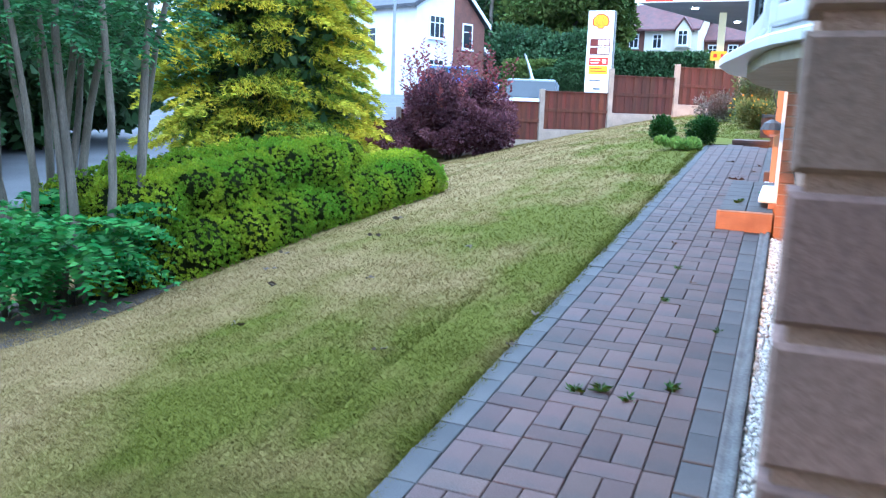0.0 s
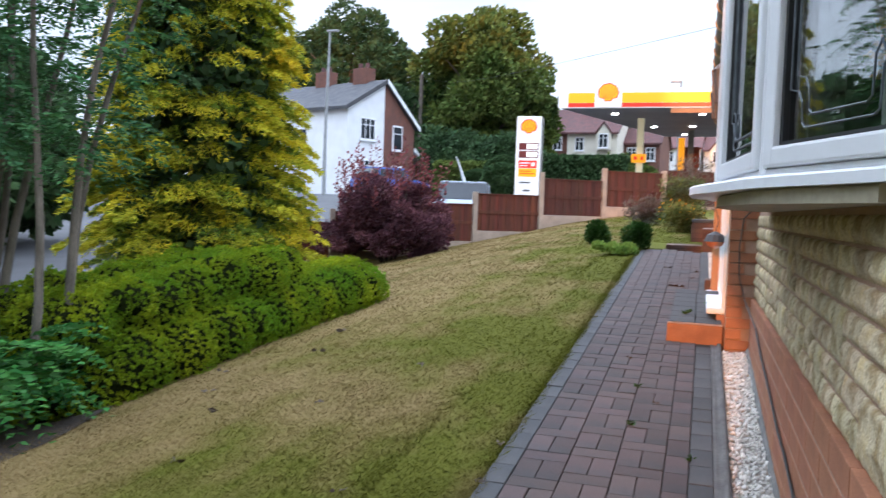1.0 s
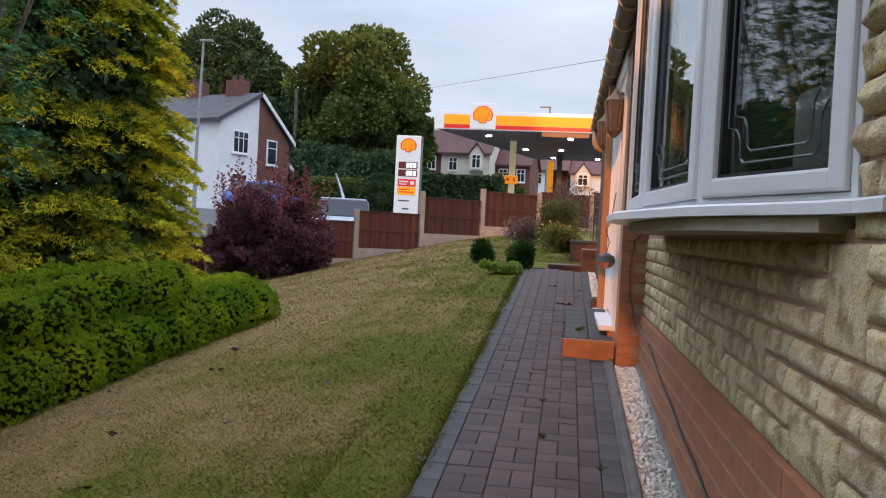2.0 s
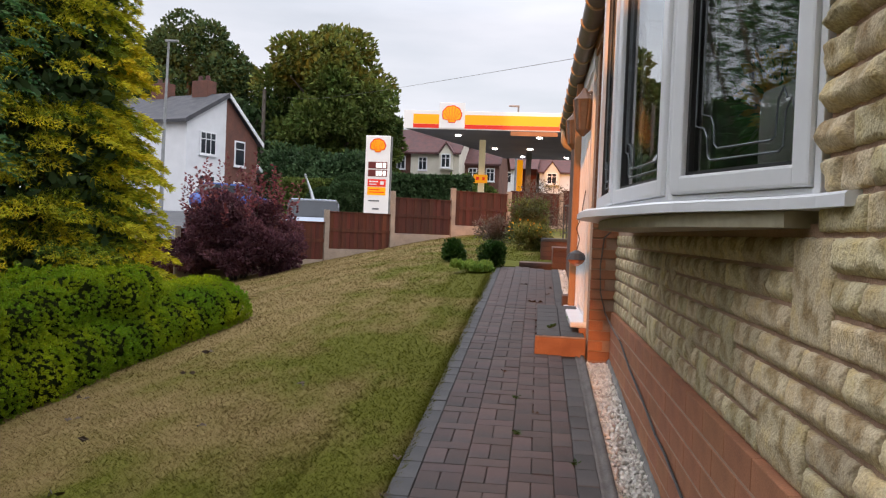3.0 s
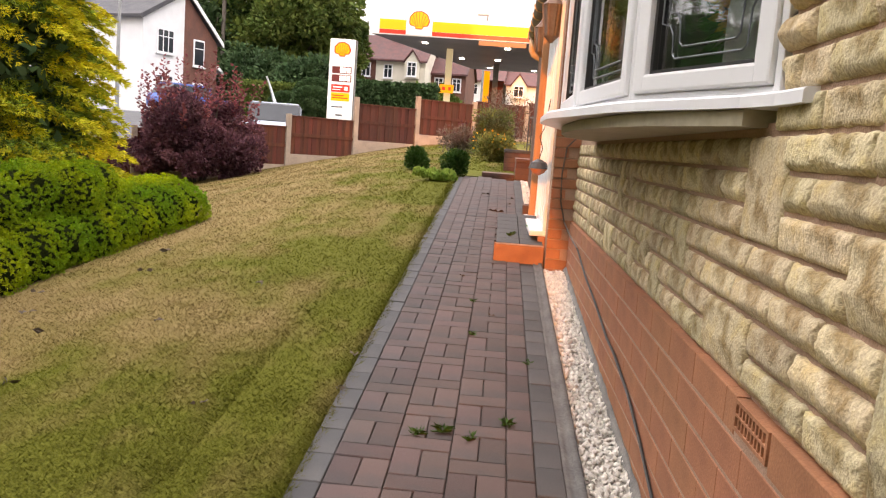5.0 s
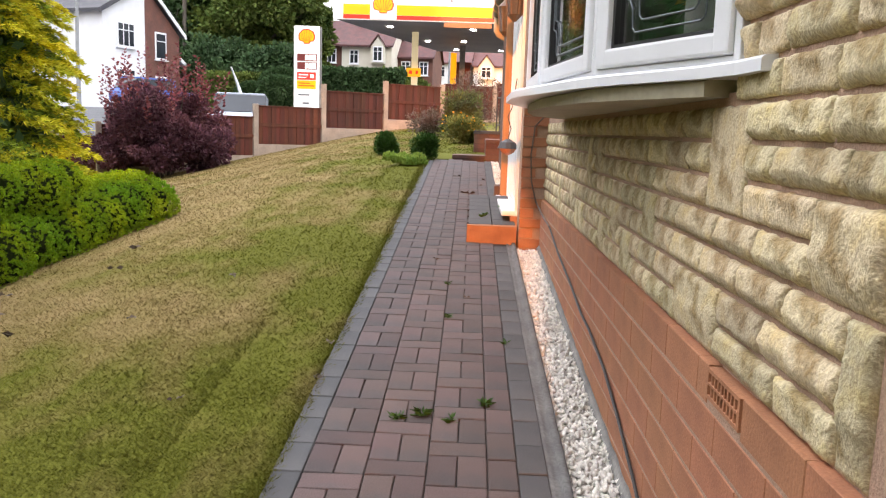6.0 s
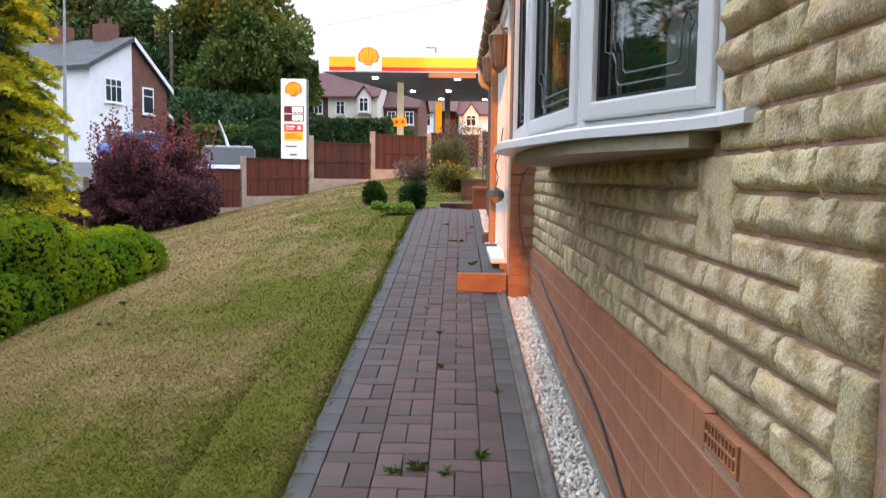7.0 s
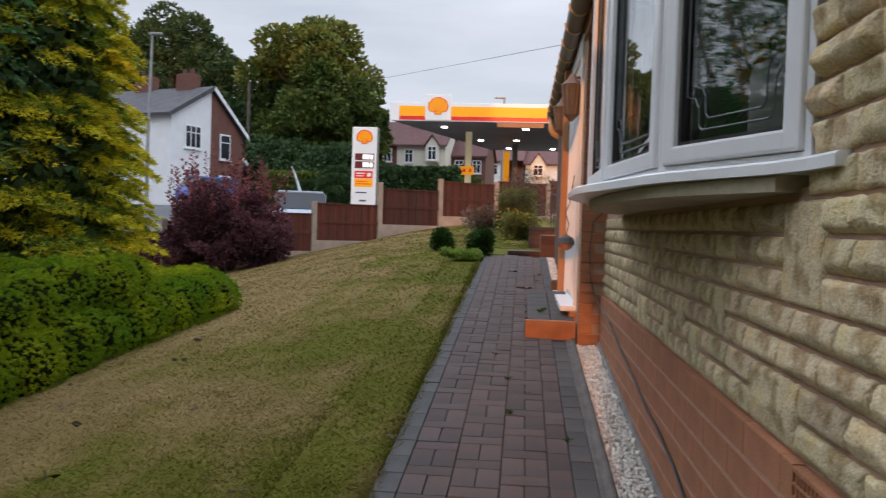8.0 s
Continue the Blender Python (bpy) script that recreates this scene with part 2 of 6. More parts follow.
M_L_PURPLE = material("purple_leaf", (0.17, 0.068, 0.076), (0.068, 0.028, 0.038), 1.2, 0.65, 0, 8, c=(0.10, 0.040, 0.050), vary=0.4, island=True, leaf=0.2, mottle=0.4)
M_L_SHOOT = material("red_brown_new_shoot", (0.22, 0.06, 0.055), (0.15, 0.04, 0.045), 2, 0.55, 0, 8, vary=0.35, island=True, leaf=0.3)
M_L_ROWAN = material("blue_green_leaf", (0.042, 0.125, 0.045), (0.07, 0.165, 0.05), 2, 0.55, 0, 8, vary=0.35, island=True, leaf=0.25)
M_L_SPROUT = material("fresh_green_leaf", (0.04, 0.15, 0.035), (0.075, 0.22, 0.04), 3, 0.5, 0, 8, vary=0.3, island=True, leaf=0.25)
M_L_TREE = material("oak_leaf", (0.084, 0.135, 0.030), (0.054, 0.101, 0.027), 0.35, 0.7, 0, 2, c=(0.115, 0.149, 0.032), vary=0.4, island=True, leaf=0.15)
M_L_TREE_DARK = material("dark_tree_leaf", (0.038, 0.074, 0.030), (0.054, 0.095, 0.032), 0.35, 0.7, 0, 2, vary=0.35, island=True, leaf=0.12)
M_L_SHRUB = material("box_shrub_leaf", (0.025, 0.065, 0.012), (0.045, 0.09, 0.016), 4, 0.6, 0, 12, vary=0.35, island=True, leaf=0.15)
M_L_LIME = material("lime_leaf", (0.26, 0.34, 0.07), (0.18, 0.28, 0.05), 5, 0.6, 0, 12, vary=0.3, island=True, leaf=0.25)
M_L_MIXED = material("border_leaf", (0.15, 0.19, 0.045), (0.085, 0.135, 0.03), 3, 0.6, 0, 12, c=(0.08, 0.095, 0.05), vary=0.35, island=True, leaf=0.2)
M_L_BLOOM = material("yellowing_border_leaf", (0.26, 0.20, 0.06), (0.13, 0.14, 0.035), 5, 0.6, 0, 14, c=(0.20, 0.19, 0.05), vary=0.4, island=True, leaf=0.2)
M_L_HEATHER = material("dusty_heather", (0.15, 0.11, 0.10), (0.10, 0.10, 0.075), 4, 0.8, 0, 12, vary=0.3, island=True, leaf=0.2)
M_PETAL = material("orange_petal", (0.62, 0.33, 0.03), (0.55, 0.22, 0.04), 6, 0.6, 0, 20, vary=0.25, island=True, leaf=0.3)
M_SIGN_WHITE = glowing("lit_white_panel", (1.0, 0.93, 0.88), 0.22, (0.72, 0.69, 0.67))
M_SIGN_YELLOW = glowing("lit_yellow_panel", (1.0, 0.36, 0.0), 0.5, (0.7, 0.30, 0.005))
M_SIGN_RED = glowing("lit_red_panel", (0.9, 0.03, 0.01), 0.35, (0.55, 0.025, 0.012))
M_SIGN_DARK = material("dark_red_panel", (0.20, 0.03, 0.025), (0.15, 0.025, 0.02), 3, 0.4, 0)
M_SIGN_DIGIT = glowing("lit_white_figure", (1.0, 0.95, 0.92), 0.9, (0.8, 0.78, 0.76))
# yellow tint and weak emission paint the canopy lamps' light onto pillars
M_PILLAR = glowing("painted_lamplight_pillar", (1.0, 0.85, 0.5), 0.12, (0.85, 0.76, 0.5))
M_SIGN_GREY = material("printed_grey_bar", (0.12, 0.12, 0.13), (0.09, 0.09, 0.1), 3, 0.5, 0)
M_CANOPY = material("canopy_soffit_grey", (0.34, 0.31, 0.30), (0.28, 0.26, 0.25), 0.6, 0.6, 0.05, 8)
M_CANOPY_LAMP = glowing("canopy_lamp_lens", (1.0, 0.97, 0.9), 9.0)
M_CAR = material("silver_blue_car_paint", (0.32, 0.36, 0.41), (0.29, 0.33, 0.38), 2, 0.25, 0, metal=0.6)
M_DEAD_LEAF = material("dead_leaf", (0.09, 0.06, 0.035), (0.05, 0.035, 0.025), 6, 0.8, 0, 30)
M_BLUE = material("blue_panel", (0.06, 0.13, 0.42), (0.05, 0.11, 0.36), 2, 0.4, 0)
M_DARK_GLASS = material("dark_window_glass", (0.03, 0.036, 0.042), (0.02, 0.024, 0.03), 1, 0.05, 0)
M_TYRE = material("tyre_rubber", (0.02, 0.02, 0.02), (0.03, 0.03, 0.03), 8, 0.85, 0.2)
M_LAMP_ORANGE = material("orange_lantern_glass", (0.55, 0.2, 0.08), (0.45, 0.15, 0.06), 9, 0.25, 0.05)


# ---- mesh helpers ----
def thing(name, at=(0, 0, 0), rz=0.0, label="", category="", group="", kind=""):
    ob = new(name)
    ob.empty_display_size = 0.1
    ob.matrix_basis = pose(*at, 0, 0, rz)
    return tagged(ob, label, category, group, kind)


def mesh_of(name, bm, mat, smooth=False):
    me = bpy.data.meshes.new(name)
    bm.normal_update()
    bm.to_mesh(me)
    bm.free()
    me.materials.append(mat)
    if smooth:
        me.polygons.foreach_set("use_smooth", [True] * len(me.polygons))
    return me


def part(name, bm, mat, parent=None, label="", smooth=False):
    ob = new(name, mesh_of(name, bm, mat, smooth))
    ob.parent = parent
    return tagged(ob, label)


def structure(name, bm, mat, label, category=""):
    ob = new(name, mesh_of(name, bm, mat))
    return tagged(ob, label, category or name.split("_")[0], "", "structure")


def box(bm, x0, x1, y0, y1, z0, z1, bevel=0.0, m=None):
    made = bmesh.ops.create_cube(bm, size=1, matrix=Matrix.Translation(((x0 + x1) / 2, (y0 + y1) / 2, (z0 + z1) / 2)) @ Matrix.Diagonal((abs(x1 - x0), abs(y1 - y0), abs(z1 - z0), 1)))
    vs = made["verts"]
    if bevel:
        es = list({e for v in vs for e in v.link_edges})
        vs = bmesh.ops.bevel(bm, geom=es, offset=bevel, segments=2, affect="EDGES", profile=0.6)["verts"]
    if m is not None:
        bmesh.ops.transform(bm, matrix=m, verts=list(vs))
    return bm


def boxed(*a, **k):
    return box(bmesh.new(), *a, **k)


def tube(bm, pts, radii, seg=8, caps=True):
    pts = [Vector(p) for p in pts]
    if not hasattr(radii, "__len__"):
        radii = [radii] * len(pts)
    rings, side = [], None
    for i, p in enumerate(pts):
        d = (pts[min(i + 1, len(pts) - 1)] - pts[max(i - 1, 0)]).normalized()
        if side is None:
            side = d.orthogonal().normalized()
        side = (side - d * side.dot(d)).normalized()
        up = d.cross(side)
        rings.append([bm.verts.new(p + (side * math.cos(2 * math.pi * k / seg) + up * math.sin(2 * math.pi * k / seg)) * radii[i]) for k in range(seg)])
    for r0, r1 in zip(rings, rings[1:]):
        for k in range(seg):
            bm.faces.new((r0[k], r0[(k + 1) % seg], r1[(k + 1) % seg], r1[k]))
    if caps:
        bm.faces.new(rings[0][::-1])
        bm.faces.new(rings[-1])
    return bm


def prism(bm, outline, depth, m=Matrix.Identity(4)):
    """An outline in x and z, pushed depth metres along y."""
    a = [bm.verts.new(m @ Vector((x, 0, z))) for x, z in outline]
    b = [bm.verts.new(m @ Vector((x, depth, z))) for x, z in outline]
    n = len(a)
    bm.faces.new(a)
    bm.faces.new(b[::-1])
    for i in range(n):
        bm.faces.new((a[i], b[i], b[(i + 1) % n], a[(i + 1) % n]))
    return bm


def mesh_np(name, v, f, mat):
    me = bpy.data.meshes.new(name)
    nf, k = f.shape
    me.vertices.add(len(v))
    me.vertices.foreach_set("co", np.asarray(v, np.float32).ravel())
    me.loops.add(nf * k)
    me.loops.foreach_set("vertex_index", np.asarray(f, np.int32).ravel())
    me.polygons.add(nf)
    me.polygons.foreach_set("loop_start", np.arange(0, nf * k, k, dtype=np.int32))
    me.update(calc_edges=True)
    me.materials.append(mat)
    return me


def unit(v):
    return v / np.maximum(np.linalg.norm(v, axis=1, keepdims=True), 1e-9)


def leaves(name, p, d, length, width, mat, rng, lobes=1, spread=0.6):
    """Folded leaves at p that point along d; lobes > 1 makes flat fans of narrow leaflets."""
    n = len(p)
    d = unit(d)
    s = unit(np.cross(d, unit(rng.normal(size=(n, 3)))))
    nn = np.cross(s, d)
    length = np.asarray(length).reshape(-1, 1) * np.ones((n, 1))
    width = np.asarray(width).reshape(-1, 1) * np.ones((n, 1))
    vs, fs = [], []
    for j in range(lobes):
        a = 0 if lobes == 1 else (j / (lobes - 1) - 0.5) * 2 * spread
        dj = d * math.cos(a) + s * math.sin(a)
        sj = s * math.cos(a) - d * math.sin(a)
        lj = length * (1 - 0.35 * abs(a))
        vs.append(np.stack([p, p + dj * lj * 0.5 + sj * width * 0.5 + nn * width * 0.25, p + dj * lj - nn * lj * 0.08, p + dj * lj * 0.5 - sj * width * 0.5 + nn * width * 0.25], 1))
    v = np.stack(vs, 1).reshape(-1, 3)
    q = np.arange(n * lobes, dtype=np.int32)[:, None] * 4
    f = q + np.array([[0, 1, 2, 3]], np.int32)
    return mesh_np(name, v, f, mat)


def shell(n, centres, radii, rng, inner=0.7, up=0.0):
    """Points near the surface of many lumps, and their outward ways."""
    centres, radii = np.asarray(centres, float), np.asarray(radii, float)
    if radii.ndim == 1:
        radii = np.repeat(radii[:, None], 3, 1)
    w = radii.prod(1) ** (2 / 3)
    k = rng.choice(len(centres), n, p=w / w.sum())
    d = unit(rng.normal(size=(n, 3)))
    d[:, 2] = np.where(rng.random(n) < up, np.abs(d[:, 2]), d[:, 2])
    r = inner + (1 - inner) * rng.random((n, 1)) ** 0.6
    return centres[k] + d * radii[k] * r, d


# ---- the lie of the land ----
def fall(x):
    x = max(0.0, -x)
    if x < 2.8:
        return -(0.05 * x + 0.03 * x * x)
    return -min(0.375 + 0.22 * (x - 2.8), 1.15)


def rise(y):
    z = 0.0787 * max(min(y, 12), -6)
    z += 0.05 * min(max(y - 12, 0), 10) + 0.1 * min(max(y - 22, 0), 14) + 0.02 * min(max(y - 36, 0), 60)
    return z


def land(x, y):
    return rise(y) + fall(x)


def span(*stops):
    out = []
    for a, b, n in zip(stops[::2], stops[2::2], stops[1::2]):
        out += list(np.linspace(a, b, n, endpoint=False))
    return out + [stops[-1]]


xs = span(-900, 10, -60, 20, -14, 60, -0.20, 2, -0.13, 1, -0.112, 1, -0.108, 12, 1.2, 10, 14, 10, 60, 8, 900)
ys = span(-900, 8, -30, 20, -4, 60, 11.40, 1, 11.405, 70, 24, 40, 48, 20, 120, 10, 1500)
bm = bmesh.new()
rows_v = []
for y in ys:
    row = []
    for x in xs:
        z = land(x, y) + 0.012 * noise.noise((x * 1.7, y * 1.7, 3)) + (0.03 * noise.noise((x * 0.5, y * 0.5, 8)) if x < -0.5 else 0)
        if -0.111 < x < 1.25 and y < 11.404:
            z = rise(y) - 0.16
        row.append(bm.verts.new((x, y, z)))
    rows_v.append(row)
for r0, r1 in zip(rows_v, rows_v[1:]):
    for i in range(len(xs) - 1):
        f = bm.faces.new((r0[i], r0[i + 1], r1[i + 1], r1[i]))
        f.smooth = xs[i] < -0.12 or xs[i] > 1.5
structure("ground", bm, M_LAWN, "sloping mown lawn, straw-dry in patches, green by the path", "ground")

# the road and forecourt beyond the fence
bm = bmesh.new()
rows_v = [[bm.verts.new((x, y, land(x, y) + 0.05)) for x in span(-60, 24, -10, 24, 40)] for y in span(24.5, 24, 36, 30, 75)]
for r0, r1 in zip(rows_v, rows_v[1:]):
    for i in range(len(r0) - 1):
        bm.faces.new((r0[i], r0[i + 1], r1[i + 1], r1[i]))
structure("road", bm, M_ASPHALT, "grey asphalt road and forecourt beyond the fence", "road")
bm = bmesh.new()
rows_v = [[bm.verts.new((x, y, land(x, y) + 0.05)) for x in span(-40, 20, -9.5)] for y in span(-30, 50, 24.4)]
for r0, r1 in zip(rows_v, rows_v[1:]):
    for i in range(len(r0) - 1):
        bm.faces.new((r0[i], r0[i + 1], r1[i + 1], r1[i]))
structure("side_road", bm, M_ASPHALT, "grey asphalt lane behind the garden trees", "road")

SLOPE = 4.5
# ---- the bungalow: walls, bay window, eaves ----
WALL_X = 1.07          # mortar face of the stonework
bm = bmesh.new()
box(bm, WALL_X, 1.30, 0.72, 6.2, -0.2, 1.40)
box(bm, WALL_X, 1.30, 0.72, 1.72, 1.40, 2.80)
box(bm, WALL_X, 1.30, 5.16, 6.2, 1.40, 2.80)
box(bm, WALL_X, 1.30, 1.72, 5.16, 2.72, 2.80)
wall_front = structure("wall_front", bm, M_MORTAR, "bungalow front wall, sandstone over a red brick plinth", "wall")
bm = bmesh.new()
box(bm, 0.885, 1.30, 5.955, 6.2, -0.2, 2.80)
wall_return = structure("wall_return", bm, M_MORTAR, "short brick return wall beside the front door", "wall")
bm = bmesh.new()
box(bm, 0.912, 1.30, 0.453, 0.72, -0.2, 2.80)
# unseen masses added behind the viewer; the last two shape the sunlight
box(bm, 1.75, 5.0, -9.0, 0.72, -0.9, 2.80)
box(bm, 0.52, 1.75, -9.0, -3.0, -0.9, 1.85)
box(bm, 0.36, 1.75, -9.0, -3.0, 1.85, 2.80)
porch_and_sun_block = structure("wall_porch", bm, M_MORTAR, "brick porch wall that stands out from the front, with added unseen sun-blocking masses behind", "wall")
bm = bmesh.new()
box(bm, 0.90, 1.30, 7.75, 11.2, 0.2, 2.80)
structure("wall_far", bm, M_BRICK_DARK, "brick house wall beyond the front door", "wall")
bm = bmesh.new()
box(bm, 1.30, 5.2, 11.0, 11.2, -0.2, 2.8)
box(bm, 5.0, 5.2, 0.6, 11.0, -0.2, 2.8)
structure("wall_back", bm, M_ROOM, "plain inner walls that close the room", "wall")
structure("floor", boxed(1.30, 5.0, 0.6, 11.0, 0.55, 0.7), M_ROOM, "room floor behind the bay window, darkened in its colour", "floor")
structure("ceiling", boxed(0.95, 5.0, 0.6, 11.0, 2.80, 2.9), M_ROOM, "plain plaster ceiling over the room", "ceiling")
bm = bmesh.new()
prism(bm, [(0.84, 2.93), (5.2, 5.4), (5.2, 5.55), (0.79, 3.01)], 20.4, Matrix.Translation((0, -9.0, 0)))
structure("roof", bm, M_ROOF, "sloping red-brown tiled bungalow roof", "roof")
structure("trim_soffit", boxed(0.91, 1.3, -9.0, 11.35, 2.802, 2.83), M_SOFFIT, "brown soffit board under the eaves", "trim")

# the gutter with its brackets and swan-neck downpipe
gutter = thing("gutter", (0.80, 0, 2.84), 0, "grey-brown half-round gutter under the eaves with pale brackets", "gutter")
bm = bmesh.new()
prof = [(0.07 * math.cos(a), 0.07 * math.sin(a)) for a in np.linspace(math.pi, 2 * math.pi, 11)]
prism(bm, prof + [(x * 0.9, z * 0.9) for x, z in prof[::-1]], 20.2, Matrix.Translation((0, -8.8, 0.03)))
part("channel", bm, M_GUTTER, gutter)
for k in range(16):
    bm = bmesh.new()
    prof2 = [(0.08 * math.cos(a), 0.08 * math.sin(a)) for a in np.linspace(math.pi * 0.98, 2 * math.pi, 11)]
    prism(bm, prof2 + [(x * 0.84, z * 0.84) for x, z in prof2[::-1]], 0.035, Matrix.Translation((0, 3.0 + 0.54 * k, 0.03)))
    part("bracket", bm, M_BRACKET, gutter, "tan bracket round the channel")
bm = tube(bmesh.new(), [(0, 11.1, -0.02), (0, 11.1, -0.2), (0.02, 11.1, -0.24), (0.26, 11.1, -0.37), (0.3, 11.1, -0.42), (0.3, 11.1, -1.9)], 0.048, 10)
part("downpipe", bm, M_BRACKET, gutter, "tan swan-neck downpipe", True)
bm = boxed(0.072, 0.105, -8.8, 11.3, -0.11, 0.08)
part("fascia_board", bm, M_TIMBER, gutter)

# bow window: five panes on a shallow arc
BAY_Y0, BAY_Y1, SILL_Z, HEAD_Z = 1.72, 5.16, 1.460, 2.72
pane_widths = [0.602, 0.715, 0.715, 0.715, 0.715]
angles = [21.5, 6.5, 0, -6.5, -18]
nodes_xy = [Vector((1.055, BAY_Y0))]
for a, w in zip(angles, pane_widths):
    nodes_xy.append(nodes_xy[-1] + w * Vector((-math.sin(radians(a)), math.cos(radians(a)))))
bay = thing("window_bay", (0, 0, 0), 0, "white plastic bow window with leaded glass panes", "window", "", "structure")


def facet(i):
    p = nodes_xy[i]
    return pose(p.x, p.y, SILL_Z, 0, 0, angles[i])


for i in range(5):
    m = facet(i)
    w = pane_widths[i]
    fr = thing("sash", (0, 0, 0))
    fr.parent = bay
    fr.matrix_basis = m
    bm = bmesh.new()
    box(bm, 0.0, 0.065, 0.002, 0.024, 0, HEAD_Z - SILL_Z, 0.004)
    box(bm, 0.0, 0.065, w - 0.024, w - 0.002, 0, HEAD_Z - SILL_Z, 0.004)
    box(bm, 0.001, 0.064, 0.018, w - 0.018, 0, 0.014, 0.003)
    box(bm, 0.001, 0.064, 0.018, w - 0.018, HEAD_Z - SILL_Z - 0.06, HEAD_Z - SILL_Z, 0.006)
    part("outer_frame", bm, M_UPVC, fr)
    bm = bmesh.new()
    y0, y1, z0, z1 = 0.026, w - 0.026, 0.016, HEAD_Z - SILL_Z - 0.061
    for (a0, a1, b0, b1) in ((y0, y0 + 0.056, z0, z1), (y1 - 0.056, y1, z0, z1), (y0 + 0.045, y1 - 0.045, z0, z0 + 0.05), (y0 + 0.045, y1 - 0.045, z1 - 0.05, z1)):
        box(bm, -0.012, 0.05, a0, a1, b0, b1, 0.008)
    part("casement", bm, M_UPVC, fr)
    bm = bmesh.new()
    gy0, gy1, gz0, gz1 = y0 + 0.056, y1 - 0.056, z0 + 0.05, z1 - 0.05
    for (a0, a1, b0, b1) in ((gy0, gy0 + 0.012, gz0, gz1), (gy1 - 0.012, gy1, gz0, gz1), (gy0, gy1, gz0, gz0 + 0.010), (gy0, gy1, gz1 - 0.010, gz1)):
        box(bm, 0.004, 0.046, a0, a1, b0, b1)
    part("gasket", bm, M_GASKET, fr)
    pane = part("pane", boxed(0.018, 0.024, gy0, gy1, gz0, gz1), M_GLASS, fr)
    pane.visible_shadow = False
    pane = part("pane", boxed(0.036, 0.040, gy0, gy1, gz0, gz1), M_GLASS, fr)
    pane.visible_shadow = False
    for off in (0.0, 0.028):
        a, b = gy0 + 0.025 + off, gy1 - 0.025 - off
        lo, hi = gz0 + 0.035 + off, gz1 - 0.05 - off
        pts = [(0.013, a, lo + 0.09), (0.013, a + 0.012, lo + 0.115), (0.013, a + 0.03, lo + 0.09), (0.013, a + 0.035, lo + 0.01), (0.013, a + 0.05, lo),
               (0.013, b - 0.075, lo), (0.013, b - 0.06, lo + 0.012), (0.013, b - 0.055, lo + 0.06), (0.013, b - 0.04, lo + 0.085), (0.013, b, lo + 0.095), (0.013, b, hi)]
        part("lead_line", tube(bmesh.new(), pts, 0.0028, 6), M_LEAD, fr)


def bow_strip(x_out, x_in, z0, z1, ends=0.0, bevel=0.0):
    """A board that follows the bow, x_out metres in front of the frame line."""
    bm = bmesh.new()
    n = 28
    a, b = nodes_xy[0], nodes_xy[-1]
    chord = (b - a).length
    knots_y, knots_x = [p.y - a.y for p in nodes_xy], [p.x for p in nodes_xy]
    vs = []
    for k in range(n + 1):
        s = -ends + (chord + 2 * ends) * k / n
        u = min(max(s / chord, 0), 1)
        x = sum(float(np.interp(s + q, knots_y, knots_x)) for q in (-0.12, -0.06, 0, 0.06, 0.12)) / 5
        lip = x_out * (0.16 + 0.84 * min(1, (2.4 * u) ** 2, (2.4 * (1 - u)) ** 2)) if x_out > 0.05 else x_out
        vs.append([bm.verts.new(q) for q in ((x - lip, a.y + s, z0), (x - lip, a.y + s, z1 - 0.006), (x - lip + 0.006, a.y + s, z1), (x_in, a.y + s, z1 + 0.004), (x_in, a.y + s, z0))])
    for r0, r1 in zip(vs, vs[1:]):
        for j in range(5):
            bm.faces.new((r0[j], r0[(j + 1) % 5], r1[(j + 1) % 5], r1[j]))
    bm.faces.new(vs[0][::-1])
    bm.faces.new(vs[-1])
    return bm


part("window_sill", bow_strip(0.10, 1.10, 1.428, SILL_Z - 0.002, 0.175), M_UPVC, bay)
part("sill_board", bow_strip(0.0, 1.10, 1.390, 1.4275, -0.10), M_SILL_UNDER, bay, "cream board under the sill")
part("window_head", bow_strip(0.05, 1.2, HEAD_Z + 0.002, HEAD_Z + 0.07, 0.05), M_UPVC, bay)

# what stands inside the bay
cushion = thing("cushion", (1.22, 2.44, 1.45), 8, "pale beige cushion propped on the inner window board", "cushion")
bm = boxed(-0.05, 0.05, -0.17, 0.17, 0.0, 0.38, 0.045)
part("cover", bm, M_FABRIC, cushion, "", True)

rng = np.random.default_rng(5)
# the second curtain is added to block sunlit parts behind the glass
for y0, y1, x0, folds, mt, words in ((1.73, 1.95, 1.36, 24, M_FABRIC, "pale pleated curtain hanging inside the bay"), (3.5, 5.0, 1.20, 110, M_ROOM, "added taupe pleated curtain, unseen, that hides the sunlit far end of the bay")):
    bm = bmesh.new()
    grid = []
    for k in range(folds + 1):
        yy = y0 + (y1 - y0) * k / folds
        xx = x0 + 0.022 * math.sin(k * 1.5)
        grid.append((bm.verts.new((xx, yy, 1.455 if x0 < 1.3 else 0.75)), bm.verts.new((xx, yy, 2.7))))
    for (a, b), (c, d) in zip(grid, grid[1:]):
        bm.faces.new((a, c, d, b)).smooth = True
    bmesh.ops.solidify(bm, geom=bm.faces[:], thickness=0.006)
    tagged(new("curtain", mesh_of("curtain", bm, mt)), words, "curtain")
flowers = thing("flower_vase", (1.34, 2.95, 1.45), 0, "vase of mixed flowers inside the bay window", "vase")
part("vase", tube(bmesh.new(), [(0, 0, 0), (0, 0, 0.06), (0, 0, 0.16), (0, 0, 0.22)], [0.045, 0.07, 0.05, 0.04], 14), M_LEAD, flowers)
